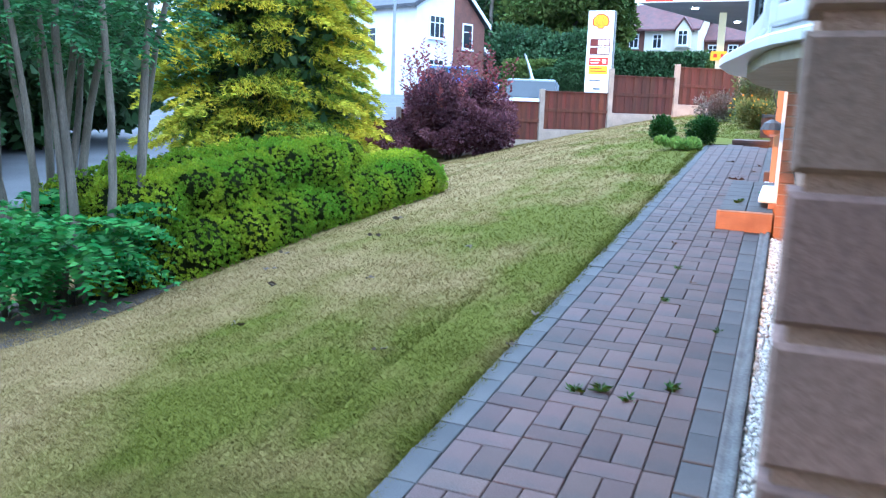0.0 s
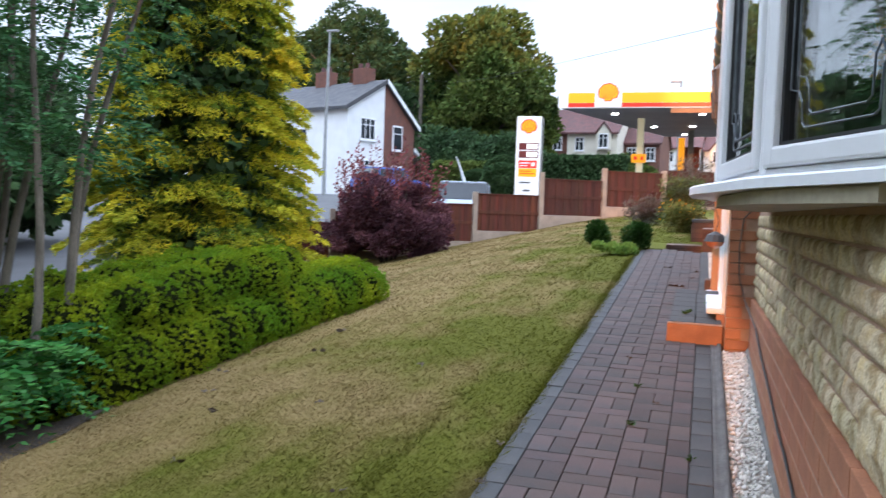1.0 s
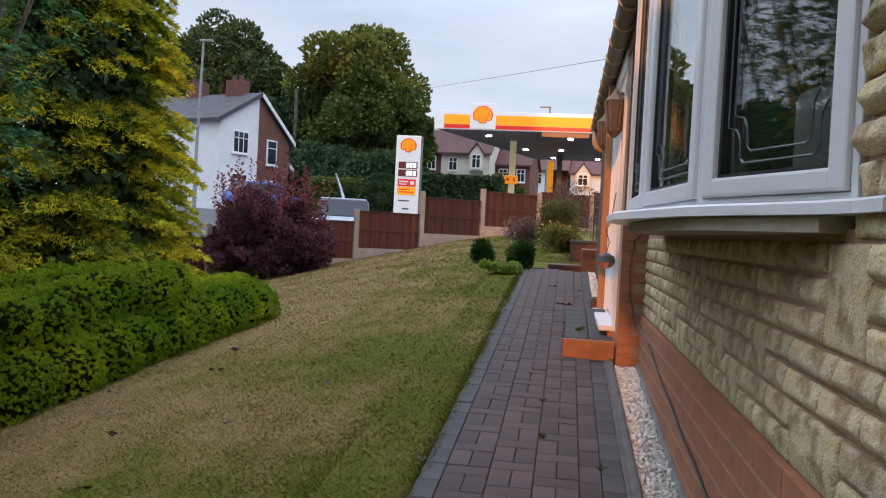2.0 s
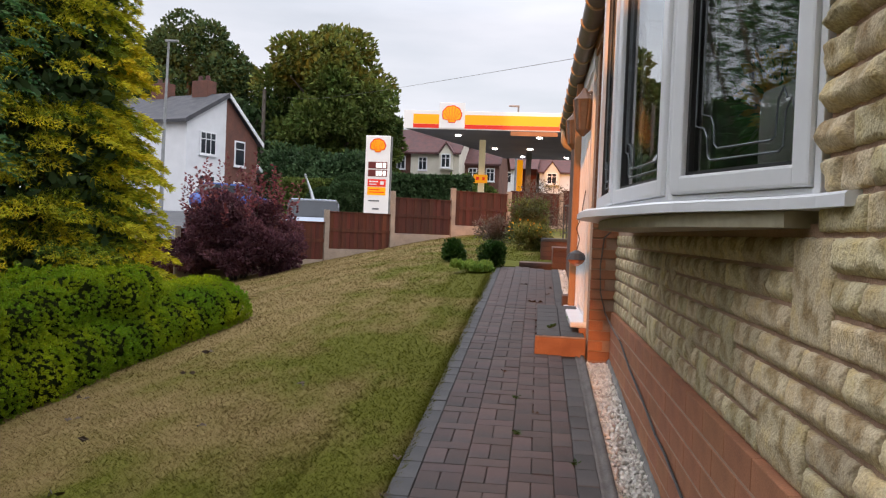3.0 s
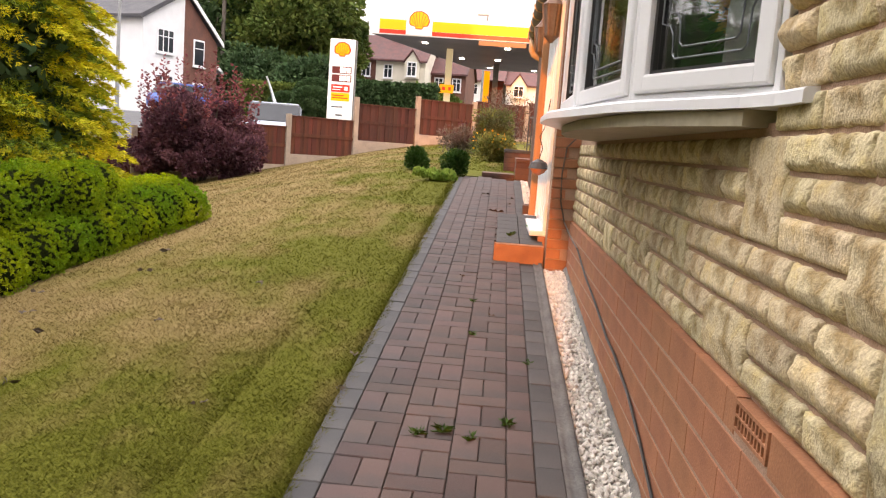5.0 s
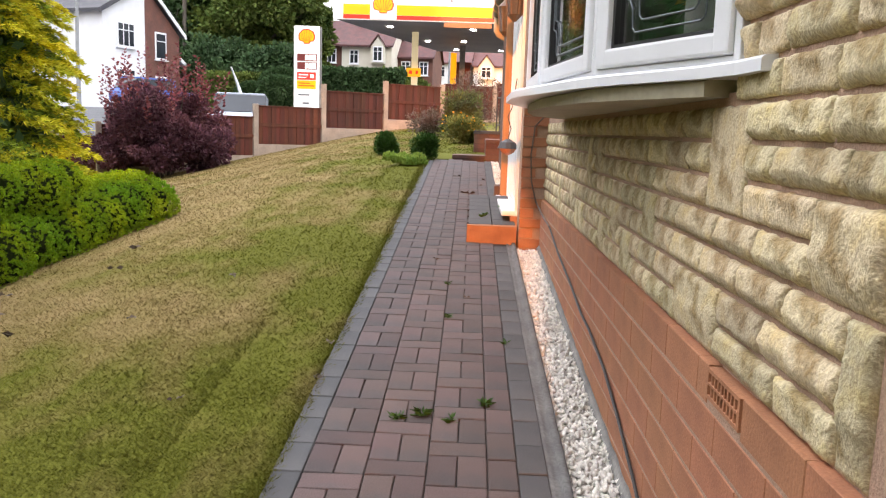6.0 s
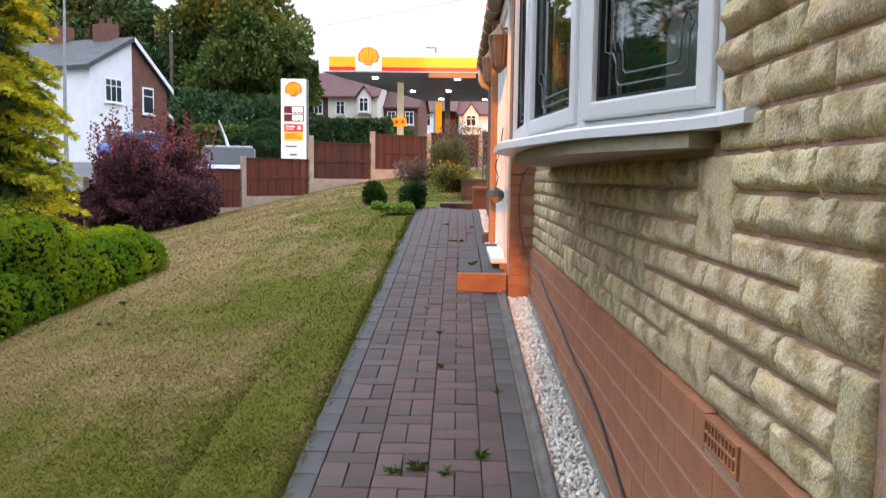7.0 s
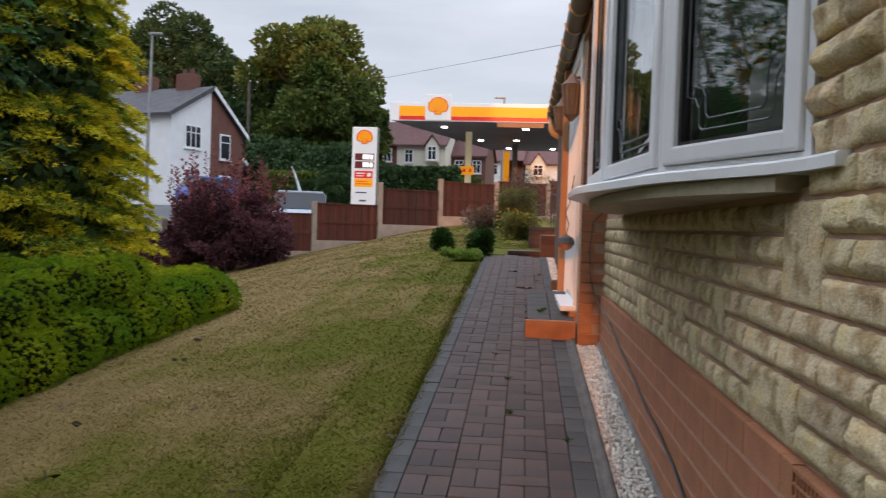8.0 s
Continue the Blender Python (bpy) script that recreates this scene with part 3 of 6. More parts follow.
p, d = shell(260, [(0, 0, 0.42), (0, 0.1, 0.5), (0, -0.1, 0.48)], [0.13, 0.1, 0.1], rng, 0.2)
ob = tagged(new("flower_heads", leaves("flower_heads", p, d, 0.06, 0.05, M_PETAL, rng)), kind="stuff")
ob.parent = flowers
p, d = shell(200, [(0, 0, 0.38)], [0.16], rng, 0.1)
ob = tagged(new("stems", leaves("stems", p, d, 0.09, 0.02, M_L_SHRUB, rng)), kind="stuff")
ob.parent = flowers
structure("inner_sill", boxed(1.14, 1.45, 1.74, 5.14, 1.41, 1.45), M_UPVC, "white window board inside the bay", "window sill")

# the front door recess
door = thing("door_1", (0.86, 6.205, 0), 0, "white framed front door with orange-stained timber posts", "door", "", "structure")
part("threshold", boxed(-0.10, 0.10, 0.0, 1.52, 0.655, 0.70, 0.012), M_UPVC, door)
part("timber_post", boxed(-0.06, 0.06, 1.44, 1.53, 0.70, 2.79, 0.008), M_TIMBER, door, "orange timber corner post")
part("door_frame", boxed(0.0, 0.055, 0.0, 0.07, 0.70, 2.79, 0.006), M_UPVC, door)
part("door_frame", boxed(0.0, 0.055, 1.37, 1.44, 0.70, 2.79, 0.006), M_UPVC, door)
part("door_head", boxed(0.0, 0.055, 0.07, 1.37, 2.66, 2.79, 0.006), M_UPVC, door)
leaf_ = part("door_leaf", boxed(0.02, 0.06, 0.072, 1.368, 0.705, 2.655, 0.004), M_UPVC, door)
for k in range(5):
    part("rib", boxed(0.008, 0.022, 0.16 + 0.26 * k, 0.20 + 0.26 * k, 0.75, 2.6, 0.004), M_UPVC, leaf_)
part("kerb_brick", boxed(-0.11, 0.06, 1.6, 1.85, 0.55, 0.78, 0.01), M_BRICK_DARK, door, "low brick beside the threshold")
part("base_course", boxed(-0.03, 0.08, 0.0, 1.5, 0.1, 0.654, 0.005), M_BRICK, door, "brick base course under the threshold")

lantern = thing("wall_lantern", (0.90, 6.3, 2.30), 0, "weathered coach lantern on a bracket beside the door", "wall lamp")
bm = bmesh.new()
tube(bm, [(0, 0, 0.12), (-0.05, 0, 0.17), (-0.10, 0, 0.16)], 0.012, 8)
box(bm, -0.015, 0.0, -0.05, 0.05, 0.02, 0.2, 0.005)
part("bracket", bm, M_BRONZE, lantern)
bm = bmesh.new()
tube(bm, [(-0.10, 0, 0.20), (-0.10, 0, 0.185), (-0.10, 0, 0.16), (-0.10, 0, 0.11)], [0.012, 0.02, 0.035, 0.09], 6)
part("cap", bm, M_BRONZE, lantern)
part("glass_body", tube(bmesh.new(), [(-0.10, 0, 0.11), (-0.10, 0, -0.12)], [0.078, 0.052], 6), M_LANTERN_GLASS, lantern)
for k in range(6):
    a = k * math.pi / 3
    part("cage_bar", tube(bmesh.new(), [(-0.10 + 0.082 * math.cos(a), 0.082 * math.sin(a), 0.11), (-0.10 + 0.055 * math.cos(a), 0.055 * math.sin(a), -0.12)], 0.007, 5), M_BRONZE, lantern)
part("finial", tube(bmesh.new(), [(-0.10, 0, -0.12), (-0.10, 0, -0.14), (-0.10, 0, -0.17)], [0.06, 0.04, 0.012], 6), M_BRONZE, lantern)


copy_thing(lantern, pose(0.90, 8.0, 2.38))

hang = thing("hanging_lamp", (0.80, 6.45, 1.17), 0, "small black hanging lamp with an orange glass on a wire", "lamp")
part("hood", tube(bmesh.new(), [(0, 0, 0.075), (0, 0, 0.05), (0, 0, 0.0)], [0.015, 0.06, 0.085], 12), M_BLACK, hang)
part("glass", tube(bmesh.new(), [(0, 0, 0), (0, 0, -0.03), (0, 0, -0.05)], [0.07, 0.05, 0.015], 12), M_LAMP_ORANGE, hang)
part("wire", tube(bmesh.new(), [(0, 0, 0.075), (0.02, 0.01, 0.16), (-0.01, 0, 0.25), (0.02, 0, 0.32), (0.05, 0, 0.55)], 0.004, 5), M_BLACK, hang)

# air vent in the plinth, the loose cable along it
vent = thing("air_vent", (1.040, 1.487, 0.743), 0, "terracotta air brick with square holes in the plinth", "air vent")
bm = bmesh.new()
for (a0, a1, b0, b1) in ((0, 0.215, 0, 0.008), (0, 0.215, 0.059, 0.067), (0, 0.012, 0.008, 0.059), (0.203, 0.215, 0.008, 0.059), (0.012, 0.203, 0.031, 0.036)):
    box(bm, -0.004, 0.03, a0, a1, b0, b1)
for k in range(1, 9):
    box(bm, -0.003, 0.03, 0.012 + 0.0212 * k - 0.004, 0.012 + 0.0212 * k + 0.004, 0.008, 0.059)
part("grille", bm, M_BRICK, vent)
# black plate stands in for the darkness inside the vent holes
part("hole_shade_plate", boxed(0.022, 0.029, 0.01, 0.205, 0.006, 0.061), M_GASKET, vent)
cable = tube(bmesh.new(), [(1.032, 5.15, 0.70), (1.030, 4.6, 0.62), (1.030, 4.0, 0.56), (1.030, 3.55, 0.50), (1.030, 3.3, 0.49), (1.030, 2.9, 0.44), (1.030, 2.6, 0.37), (1.030, 2.3, 0.28), (1.02, 2.0, 0.20), (1.01, 1.6, 0.12)], 0.006, 6)
tagged(new("cable", mesh_of("cable", cable, M_BLACK)), "thin black cable drooping along the brick plinth", "cable")
cable = tube(bmesh.new(), [(1.03, 5.90, 1.42), (0.97, 5.94, 1.35), (0.95, 5.945, 1.15), (0.96, 5.945, 0.95), (1.0, 5.945, 0.80), (1.03, 5.6, 0.72), (1.034, 5.2, 0.70)], 0.006, 6)
tagged(new("cable", mesh_of("cable", cable, M_SOFFIT)), "brown cable running down the brick return", "cable")

# ---- the path ----
path_m = pose(0, 0, 0, SLOPE, 0, 0)
PATH_END = 11.25
path = structure("pavement_path", boxed(-0.10, 0.80, -3.0, PATH_END, -0.09, -0.014), M_BED, "sloping block-paved garden path with dark joints", "path")
path.matrix_basis = path_m
kerb = structure("kerb_strip", bmesh.new(), M_KERB, "rough mortar haunching with a thin concrete kerb beside the gravel", "kerb")
bm = bmesh.new()
ring = []
for k in range(181):
    y = -3 + k * (PATH_END + 3) / 180
    j = lambda s, a: a * noise.noise((s, y * 5, 2))
    ring.append([bm.verts.new(q) for q in ((0.800, y, -0.1), (0.800, y, -0.004), (0.818 + j(1, 0.006), y, -0.012 + j(2, 0.012)), (0.836 + j(3, 0.008), y, -0.016 + j(4, 0.012)), (0.842, y, 0.003 + j(5, 0.005)), (0.866 + j(6, 0.003), y, 0.003 + j(7, 0.005)), (0.868, y, -0.1))])
for r0, r1 in zip(ring, ring[1:]):
    for i in range(6):
        bm.faces.new((r0[i], r1[i], r1[i + 1], r0[i + 1])).smooth = True
bm.to_mesh(kerb.data)
bm.free()
kerb.matrix_basis = path_m

# white gravel between kerb and plinth
rng = np.random.default_rng(11)
bm = bmesh.new()
box(bm, 0.868, 1.07, -3, 5.95, -0.1, -0.035)
box(bm, 0.80, 0.90, 7.9, PATH_END, -0.1, -0.01)
g = structure("gravel_bed", bm, M_GRAVEL_BED, "bed of pale grit under the white stones", "gravel")
g.matrix_basis = path_m
ico = np.array([(0, 0, 1), (0, 0, -1), (1, 0, 0), (-1, 0, 0), (0, 1, 0), (0, -1, 0)], float)
ico_f = np.array([(0, 2, 4), (0, 4, 3), (0, 3, 5), (0, 5, 2), (1, 4, 2), (1, 3, 4), (1, 5, 3), (1, 2, 5)])
cnt = 6200
gx, gy = rng.uniform(0.872, 1.038, cnt), 1.0 + 4.9 * rng.random(cnt) ** 1.25
far = rng.random(cnt) < 0.16
gx[far], gy[far] = rng.uniform(0.80, 0.89, far.sum()), rng.uniform(7.95, PATH_END, far.sum())
gz = rng.uniform(-0.036, -0.018, cnt) + far * 0.025
r = rng.uniform(0.007, 0.015, cnt)
v = ico[None] * r[:, None, None] * rng.uniform(0.65, 1.25, (cnt, 6, 1)) * rng.uniform(0.7, 1.3, (cnt, 1, 3)) + rng.normal(0, 0.0018, (cnt, 6, 3)) + np.stack([gx, gy, gz], 1)[:, None]
f = (np.arange(cnt)[:, None, None] * 6 + ico_f[None]).reshape(-1, 3)
g = tagged(new("gravel", mesh_np("gravel", v.reshape(-1, 3), f, M_GRAVEL)), "white angular gravel chippings along the wall", "gravel", "", "stuff")
g.matrix_basis = path_m

# front step
step = thing("door_step", (0.50, 6.0, 0.0), 0, "low rounded brick step with a block-paved top before the door", "step")
step.matrix_basis = pose(0.50, 6.01, 0.472, SLOPE, 0, 0)
bm = bmesh.new()
box(bm, 0.0, 0.37, 0.0, 0.06, -0.06, 0.125, 0.0)
bmesh.ops.bevel(bm, geom=[e for e in bm.edges if abs(e.verts[0].co.x - e.verts[1].co.x) < 1e-6 and abs(e.verts[0].co.y - e.verts[1].co.y) < 1e-6 and e.verts[0].co.x < 0.01], offset=0.05, segments=4, affect="EDGES")
part("riser", bm, M_BRICK, step)
bm = bmesh.new()
for a in range(2):
    for b in range(7):
        box(bm, 0.012 + 0.18 * a, 0.186 + 0.18 * a, 0.063 + 0.2 * b, 0.258 + 0.2 * b, -0.05, 0.128, 0.006)
part("tread", bm, M_PAVER_GREY, step, "charcoal block tread")

# weeds in the joints
rng = np.random.default_rng(21)
weed = 0
for (x, y, s) in ((0.27, 2.87, 0.05), (0.36, 2.90, 0.06), (0.47, 2.86, 0.04), (0.60, 3.02, 0.055), (0.62, 6.35, 0.06), (0.83, 6.62, 0.10), (0.40, 4.78, 0.03), (0.42, 4.12, 0.035), (0.70, 3.75, 0.03)):
    n = 26
    a = rng.uniform(0, 2 * math.pi, n)
    d = np.stack([np.cos(a), np.sin(a), rng.uniform(0.1, 0.7, n)], 1)
    ob = new("weed", leaves("weed", np.zeros((n, 3)) + rng.normal(0, 0.006, (n, 3)), d, s * rng.uniform(0.4, 0.95, n), s * 0.24, M_L_SPROUT if s > 0.08 else M_L_SHRUB, rng))
    ob.location = (x, y, rise(y) + (0.135 if 6 < y < 7 and x < 0.85 else 0.002))
    tagged(ob, "small green weed growing in a paving joint", "weed", "weeds in the paving")

# fallen leaves on the paving and the lawn
rng = np.random.default_rng(22)
for (x, y, sz) in ((0.52, 8.3, 0.07), (0.44, 8.35, 0.05), (0.60, 8.9, 0.04), (0.56, 7.9, 0.04), (0.35, 9.6, 0.05), (0.66, 9.4, 0.04), (-0.10, 3.20, 0.03), (-0.11, 3.62, 0.035), (0.30, 5.4, 0.025), (-0.97, 5.0, 0.05), (-2.2, 6.4, 0.06), (-1.9, 4.1, 0.06), (-2.3, 4.6, 0.05), (-1.3, 4.2, 0.04), (-2.0, 5.6, 0.05), (-0.62, 3.0, 0.03), (0.5, 4.5, 0.02), (-1.6, 3.3, 0.05), (-2.6, 5.2, 0.05)):
    n = 3
    a = rng.uniform(0, 6.28, n)
    ob = new("fallen_leaf", leaves("fallen_leaf", rng.normal(0, 0.01, (n, 3)) * np.array([1, 1, 0.1]), np.stack([np.cos(a), np.sin(a), np.full(n, 0.12)], 1), sz, sz * 0.6, M_DEAD_LEAF, rng))
    ob.location = (x, y, land(x, y) + (0.004 if x > -0.1 else 0.022))
    tagged(ob, "curled brown fallen leaf on the ground", "leaf", "fallen leaves")

# bricks and low steps where the path ends
steps = thing("garden_steps", (0.15, 11.36, 0.86), 0, "dark brick garden steps at the end of the path", "steps")
for k, (x0, x1, y0, y1, z0, z1) in enumerate(((0.10, 0.56, 0.02, 0.6, -0.2, 0.10), (0.565, 0.90, 0.0, 1.2, -0.2, 0.33), (0.40, 1.1, 1.21, 3.4, -0.2, 0.45))):
    part("tread", boxed(x0, x1, y0, y1, z1 - 0.05, z1, 0.006), M_BRICK_DARK if k < 2 else M_PAVER_GREY, steps)
    n_c = max(1, int((z1 - 0.05 - z0) / 0.075))
    for c in range(n_c):
        nb = max(1, int((x1 - x0) / 0.22))
        for b in range(nb):
            part("brick", boxed(x0 + b * (x1 - x0) / nb, x0 + (b + 1) * (x1 - x0) / nb - 0.01, y0 + 0.01, y0 + 0.1, z0 + c * (z1 - 0.05 - z0) / n_c, z0 + (c + 1) * (z1 - 0.05 - z0) / n_c - 0.008), M_BRICK_DARK, steps)
    part("core", boxed(x0 + 0.006, x1 - 0.006, y0 + 0.02, y1 - 0.01, z0, z1 - 0.052), M_BRICK_DARK, steps)
gate = thing("metal_rail", (0.95, 14.6, 1.3), 0, "black wrought-iron handrail by the garden steps", "rail")
for k in range(7):
    part("bar", tube(bmesh.new(), [(0.06 * k, 0.12 * k, 0), (0.06 * k, 0.12 * k, 0.62 + 0.03 * math.sin(k))], 0.012, 6), M_BLACK, gate)
part("top_rail", tube(bmesh.new(), [(0, 0, 0.6), (0.36, 0.72, 0.63)], 0.016, 6), M_BLACK, gate)
part("low_rail", tube(bmesh.new(), [(0, 0, 0.12), (0.36, 0.72, 0.14)], 0.012, 6), M_BLACK, gate)

# ---- the fence ----
fence = thing("fence", (0, 0, 0), 0, "red-brown timber fence panels between concrete posts on gravel boards", "fence")
F0, FD = Vector((-4.64, 19.2)), Vector((1.44, 1.0))
FD_LEN = FD.length
heads = {-3: 0.95, -2: 1.22, -1: 1.50, 0: 1.75, 1: 2.31, 2: 2.49, 3: 2.50, 4: 2.56, 5: 2.66, 6: 2.72}
fence_rz = math.degrees(math.atan2(FD.y, FD.x))
for k in range(-3, 7):
    q = F0 + FD * k
    base = land(q.x, q.y)
    m = pose(q.x, q.y, 0, 0, 0, fence_rz)
    part("post", boxed(-0.06, 0.06, -0.05, 0.05, base - 0.3, heads[k] + 0.02, 0.008, m), M_POST, fence)
    if k == 6:
        break
    top = {0: 1.74, 1: 2.18, 2: 2.45, 3: 2.55, 4: 2.66, 5: 2.72}.get(k, heads[k] - 0.03)
    bot = top - 0.92
    part("gravel_board", boxed(0.062, FD_LEN - 0.062, -0.025, 0.025, base - 0.35, bot - 0.004, 0.004, m), M_POST, fence, "concrete gravel board")
    mat = M_FENCE if k <= 0 else M_FENCE_DARK
    panel = part("panel_rail", boxed(0.062, FD_LEN - 0.062, -0.035, -0.012, bot + 0.42, bot + 0.50, 0.003, m), mat, fence)
    part("capping", boxed(0.062, FD_LEN - 0.062, -0.04, 0.035, top - 0.03, top, 0.004, m), mat, fence)
    nb = 15
    for b in range(nb):
        w = (FD_LEN - 0.13) / nb
        part("board", boxed(0.065 + b * w, 0.065 + (b + 1.12) * w - (0.2 * w if b == nb - 1 else 0), -0.010 - 0.014 * (b % 2), 0.010, bot, top - 0.03, 0.0, m), mat, fence)

# ---- filling station ----
sign = thing("price_sign", (-4.82, 26.0, land(-4.8, 26)), 2, "tall white illuminated filling station price sign", "sign")
zb = land(-4.8, 26)
part("body", boxed(-0.41, 0.41, 0, 0.22, 0, 4.42 - zb, 0.03), M_SIGN_WHITE, sign)
part("side_rail", boxed(0.41, 0.455, 0.02, 0.2, 0, 4.40 - zb, 0.01), M_CONCRETE, sign)


def emblem(r):
    out = [(-0.32 * r, -0.78 * r), (0.32 * r, -0.78 * r), (0.40 * r, -0.55 * r)]
    for k in range(25):
        a = -0.55 + (math.pi + 1.1) * k / 24
        q = r * (0.94 + 0.05 * abs(math.cos(a * 4.5)))
        out.append((q * math.cos(a), q * math.sin(a) * 0.92))
    out.append((-0.40 * r, -0.55 * r))
    return out


def ribs(parent, r, x, y, z):
    """Fine red lines that fan out over an emblem's face."""
    for k in range(7):
        a = math.pi * (0.06 + 0.88 * k / 6)
        q0, q1 = Vector((0.30 * r * math.cos(a), -0.62 * r)), Vector((0.86 * r * math.cos(a), 0.84 * r * math.sin(a) + 0.02 * r))
        side = Vector((q1.y - q0.y, q0.x - q1.x)).normalized() * r * 0.028
        part("rib", prism(bmesh.new(), [tuple(q0 - side * 0.6), tuple(q1 - side), tuple(q1 + side), tuple(q0 + side * 0.6)][::-1], 0.006, Matrix.Translation((x, y, z))), M_SIGN_RED, parent)


part("emblem_rim", prism(bmesh.new(), emblem(0.275), 0.012, Matrix.Translation((0, -0.014, 4.08 - zb))), M_SIGN_RED, sign, "red rim of a yellow emblem")
part("emblem_face", prism(bmesh.new(), emblem(0.235), 0.010, Matrix.Translation((0, -0.026, 4.08 - zb))), M_SIGN_YELLOW, sign)
ribs(sign, 0.235, 0, -0.034, 4.08 - zb)
for x0, x1, z0, z1, mt in ((-0.30, 0.33, 3.33, 3.55, M_SIGN_DARK), (-0.30, 0.33, 3.07, 3.29, M_SIGN_DARK), (-0.30, 0.30, 2.74, 2.98, M_SIGN_RED), (-0.30, 0.30, 2.46, 2.72, M_SIGN_YELLOW), (-0.26, 0.1, 2.25, 2.29, M_SIGN_GREY), (-0.12, 0.1, 1.98, 2.03, M_SIGN_GREY)):
    part("price_panel", boxed(x0, x1, -0.012, 0.001, z0 - zb, z1 - zb), mt, sign)
for x0, x1, z0, z1 in ((-0.04, 0.05, 3.36, 3.52), (0.07, 0.16, 3.36, 3.52), (0.19, 0.29, 3.36, 3.52), (-0.04, 0.05, 3.10, 3.26), (0.07, 0.16, 3.10, 3.26), (0.19, 0.29, 3.10, 3.26), (-0.25, 0.05, 2.88, 2.92), (-0.25, 0.0, 2.80, 2.83), (0.12, 0.24, 2.80, 2.92)):
    part("figure_bar", boxed(x0, x1, -0.016, -0.0125, z0 - zb, z1 - zb), M_SIGN_WHITE if z0 < 3 else M_SIGN_DIGIT, sign)
for z0 in (2.62, 2.54):
    part("figure_bar", boxed(-0.25, 0.12 if z0 > 2.6 else 0.25, -0.016, -0.0125, z0 - zb, z0 + 0.03 - zb), M_SIGN_RED, sign)

canopy = thing("station_canopy", (0, 45, 0), 0, "filling station canopy with a lit yellow and red fascia", "canopy")
CX0, CX1, CZ = -7.2, 14.0, 7.12
bm = bmesh.new()
b_out = [(CX0, 0.05), (CX1, 0.05), (CX1, 16.5), (-2.2, 16.5)]
lo = [bm.verts.new((x, y, CZ)) for x, y in b_out]
hi = [bm.verts.new((x, y, CZ + 1.0)) for x, y in b_out]
bm.faces.new(lo[::-1]), bm.faces.new(hi)
for i in range(4):
    bm.faces.new((lo[i], lo[(i + 1) % 4], hi[(i + 1) % 4], hi[i]))
part("roof_slab", bm, M_CANOPY, canopy)
part("fascia", boxed(CX0 - 0.05, CX1, -0.12, 0.04, CZ - 0.02, CZ + 1.02, 0.03), M_SIGN_WHITE, canopy)
part("yellow_band", boxed(CX0 + 0.5, CX1, -0.14, -0.121, CZ + 0.26, CZ + 0.80), M_SIGN_YELLOW, canopy)
part("red_band", boxed(CX0 + 0.5, CX1, -0.14, -0.121, CZ + 0.03, CZ + 0.25), M_SIGN_RED, canopy)
part("emblem_box", boxed(-5.22, -3.78, -0.3, -0.142, CZ + 0.0, CZ + 1.45, 0.03), M_SIGN_WHITE, canopy)
part("emblem_rim", prism(bmesh.new(), emblem(0.58), 0.02, Matrix.Translation((-4.5, -0.325, CZ + 0.77))), M_SIGN_RED, canopy, "red rim of a yellow emblem")
part("emblem_face", prism(bmesh.new(), emblem(0.52), 0.02, Matrix.Translation((-4.5, -0.346, CZ + 0.77))), M_SIGN_YELLOW, canopy)
ribs(canopy, 0.52, -4.5, -0.356, CZ + 0.77)
part("hanging_banner", boxed(-1.2, 1.4, -0.16, -0.1, CZ - 0.3, CZ - 0.06, 0.01), M_TIMBER, canopy, "long amber banner strip")
for (x, y) in ((-3.1, 5.0), (-0.3, 12.0), (5.0, 5.0)):
    g0 = land(x, 45 + y)
    part("pillar", boxed(x - 0.19, x + 0.19, y - 0.19, y + 0.19, g0 - 0.1, CZ, 0.02), M_PILLAR if y < 6 else M_CONCRETE, canopy)
for (x, y) in ((-4.4, 2.5), (0.4, 2.8), (-2.6, 9.5), (-0.2, 9.2), (3.2, 8.5), (-0.8, 14.6), (2.4, 14.6), (5, 3)):
    part("canopy_lamp", tube(bmesh.new(), [(x, y, CZ - 0.07), (x, y, CZ - 0.001)], 0.17, 16), M_CANOPY_LAMP, canopy, "glowing round canopy lamp")
part("pump_flag", boxed(-3.55, -2.7, 4.5, 4.75, 4.45, 4.95, 0.02), M_SIGN_YELLOW, canopy, "yellow pump number panel")
part("pump_flag_mark", boxed(-3.4, -3.2, 4.48, 4.499, 4.6, 4.8), M_SIGN_RED, canopy)
part("pump_flag_mark", boxed(-3.0, -2.85, 4.48, 4.499, 4.6, 4.8), M_SIGN_RED, canopy)
kiosk = thing("pump_column", (-0.9, 57, land(-0.9, 57)), 0, "tall yellow and red pump panel under the canopy", "fuel pump")
part("body", boxed(-0.2, 0.2, -0.2, 0.2, 0, 3.4, 0.03), M_SIGN_YELLOW, kiosk)
part("panel", boxed(0.21, 1.2, -0.18, 0.18, 0, 2.8, 0.03), M_FENCE, kiosk)


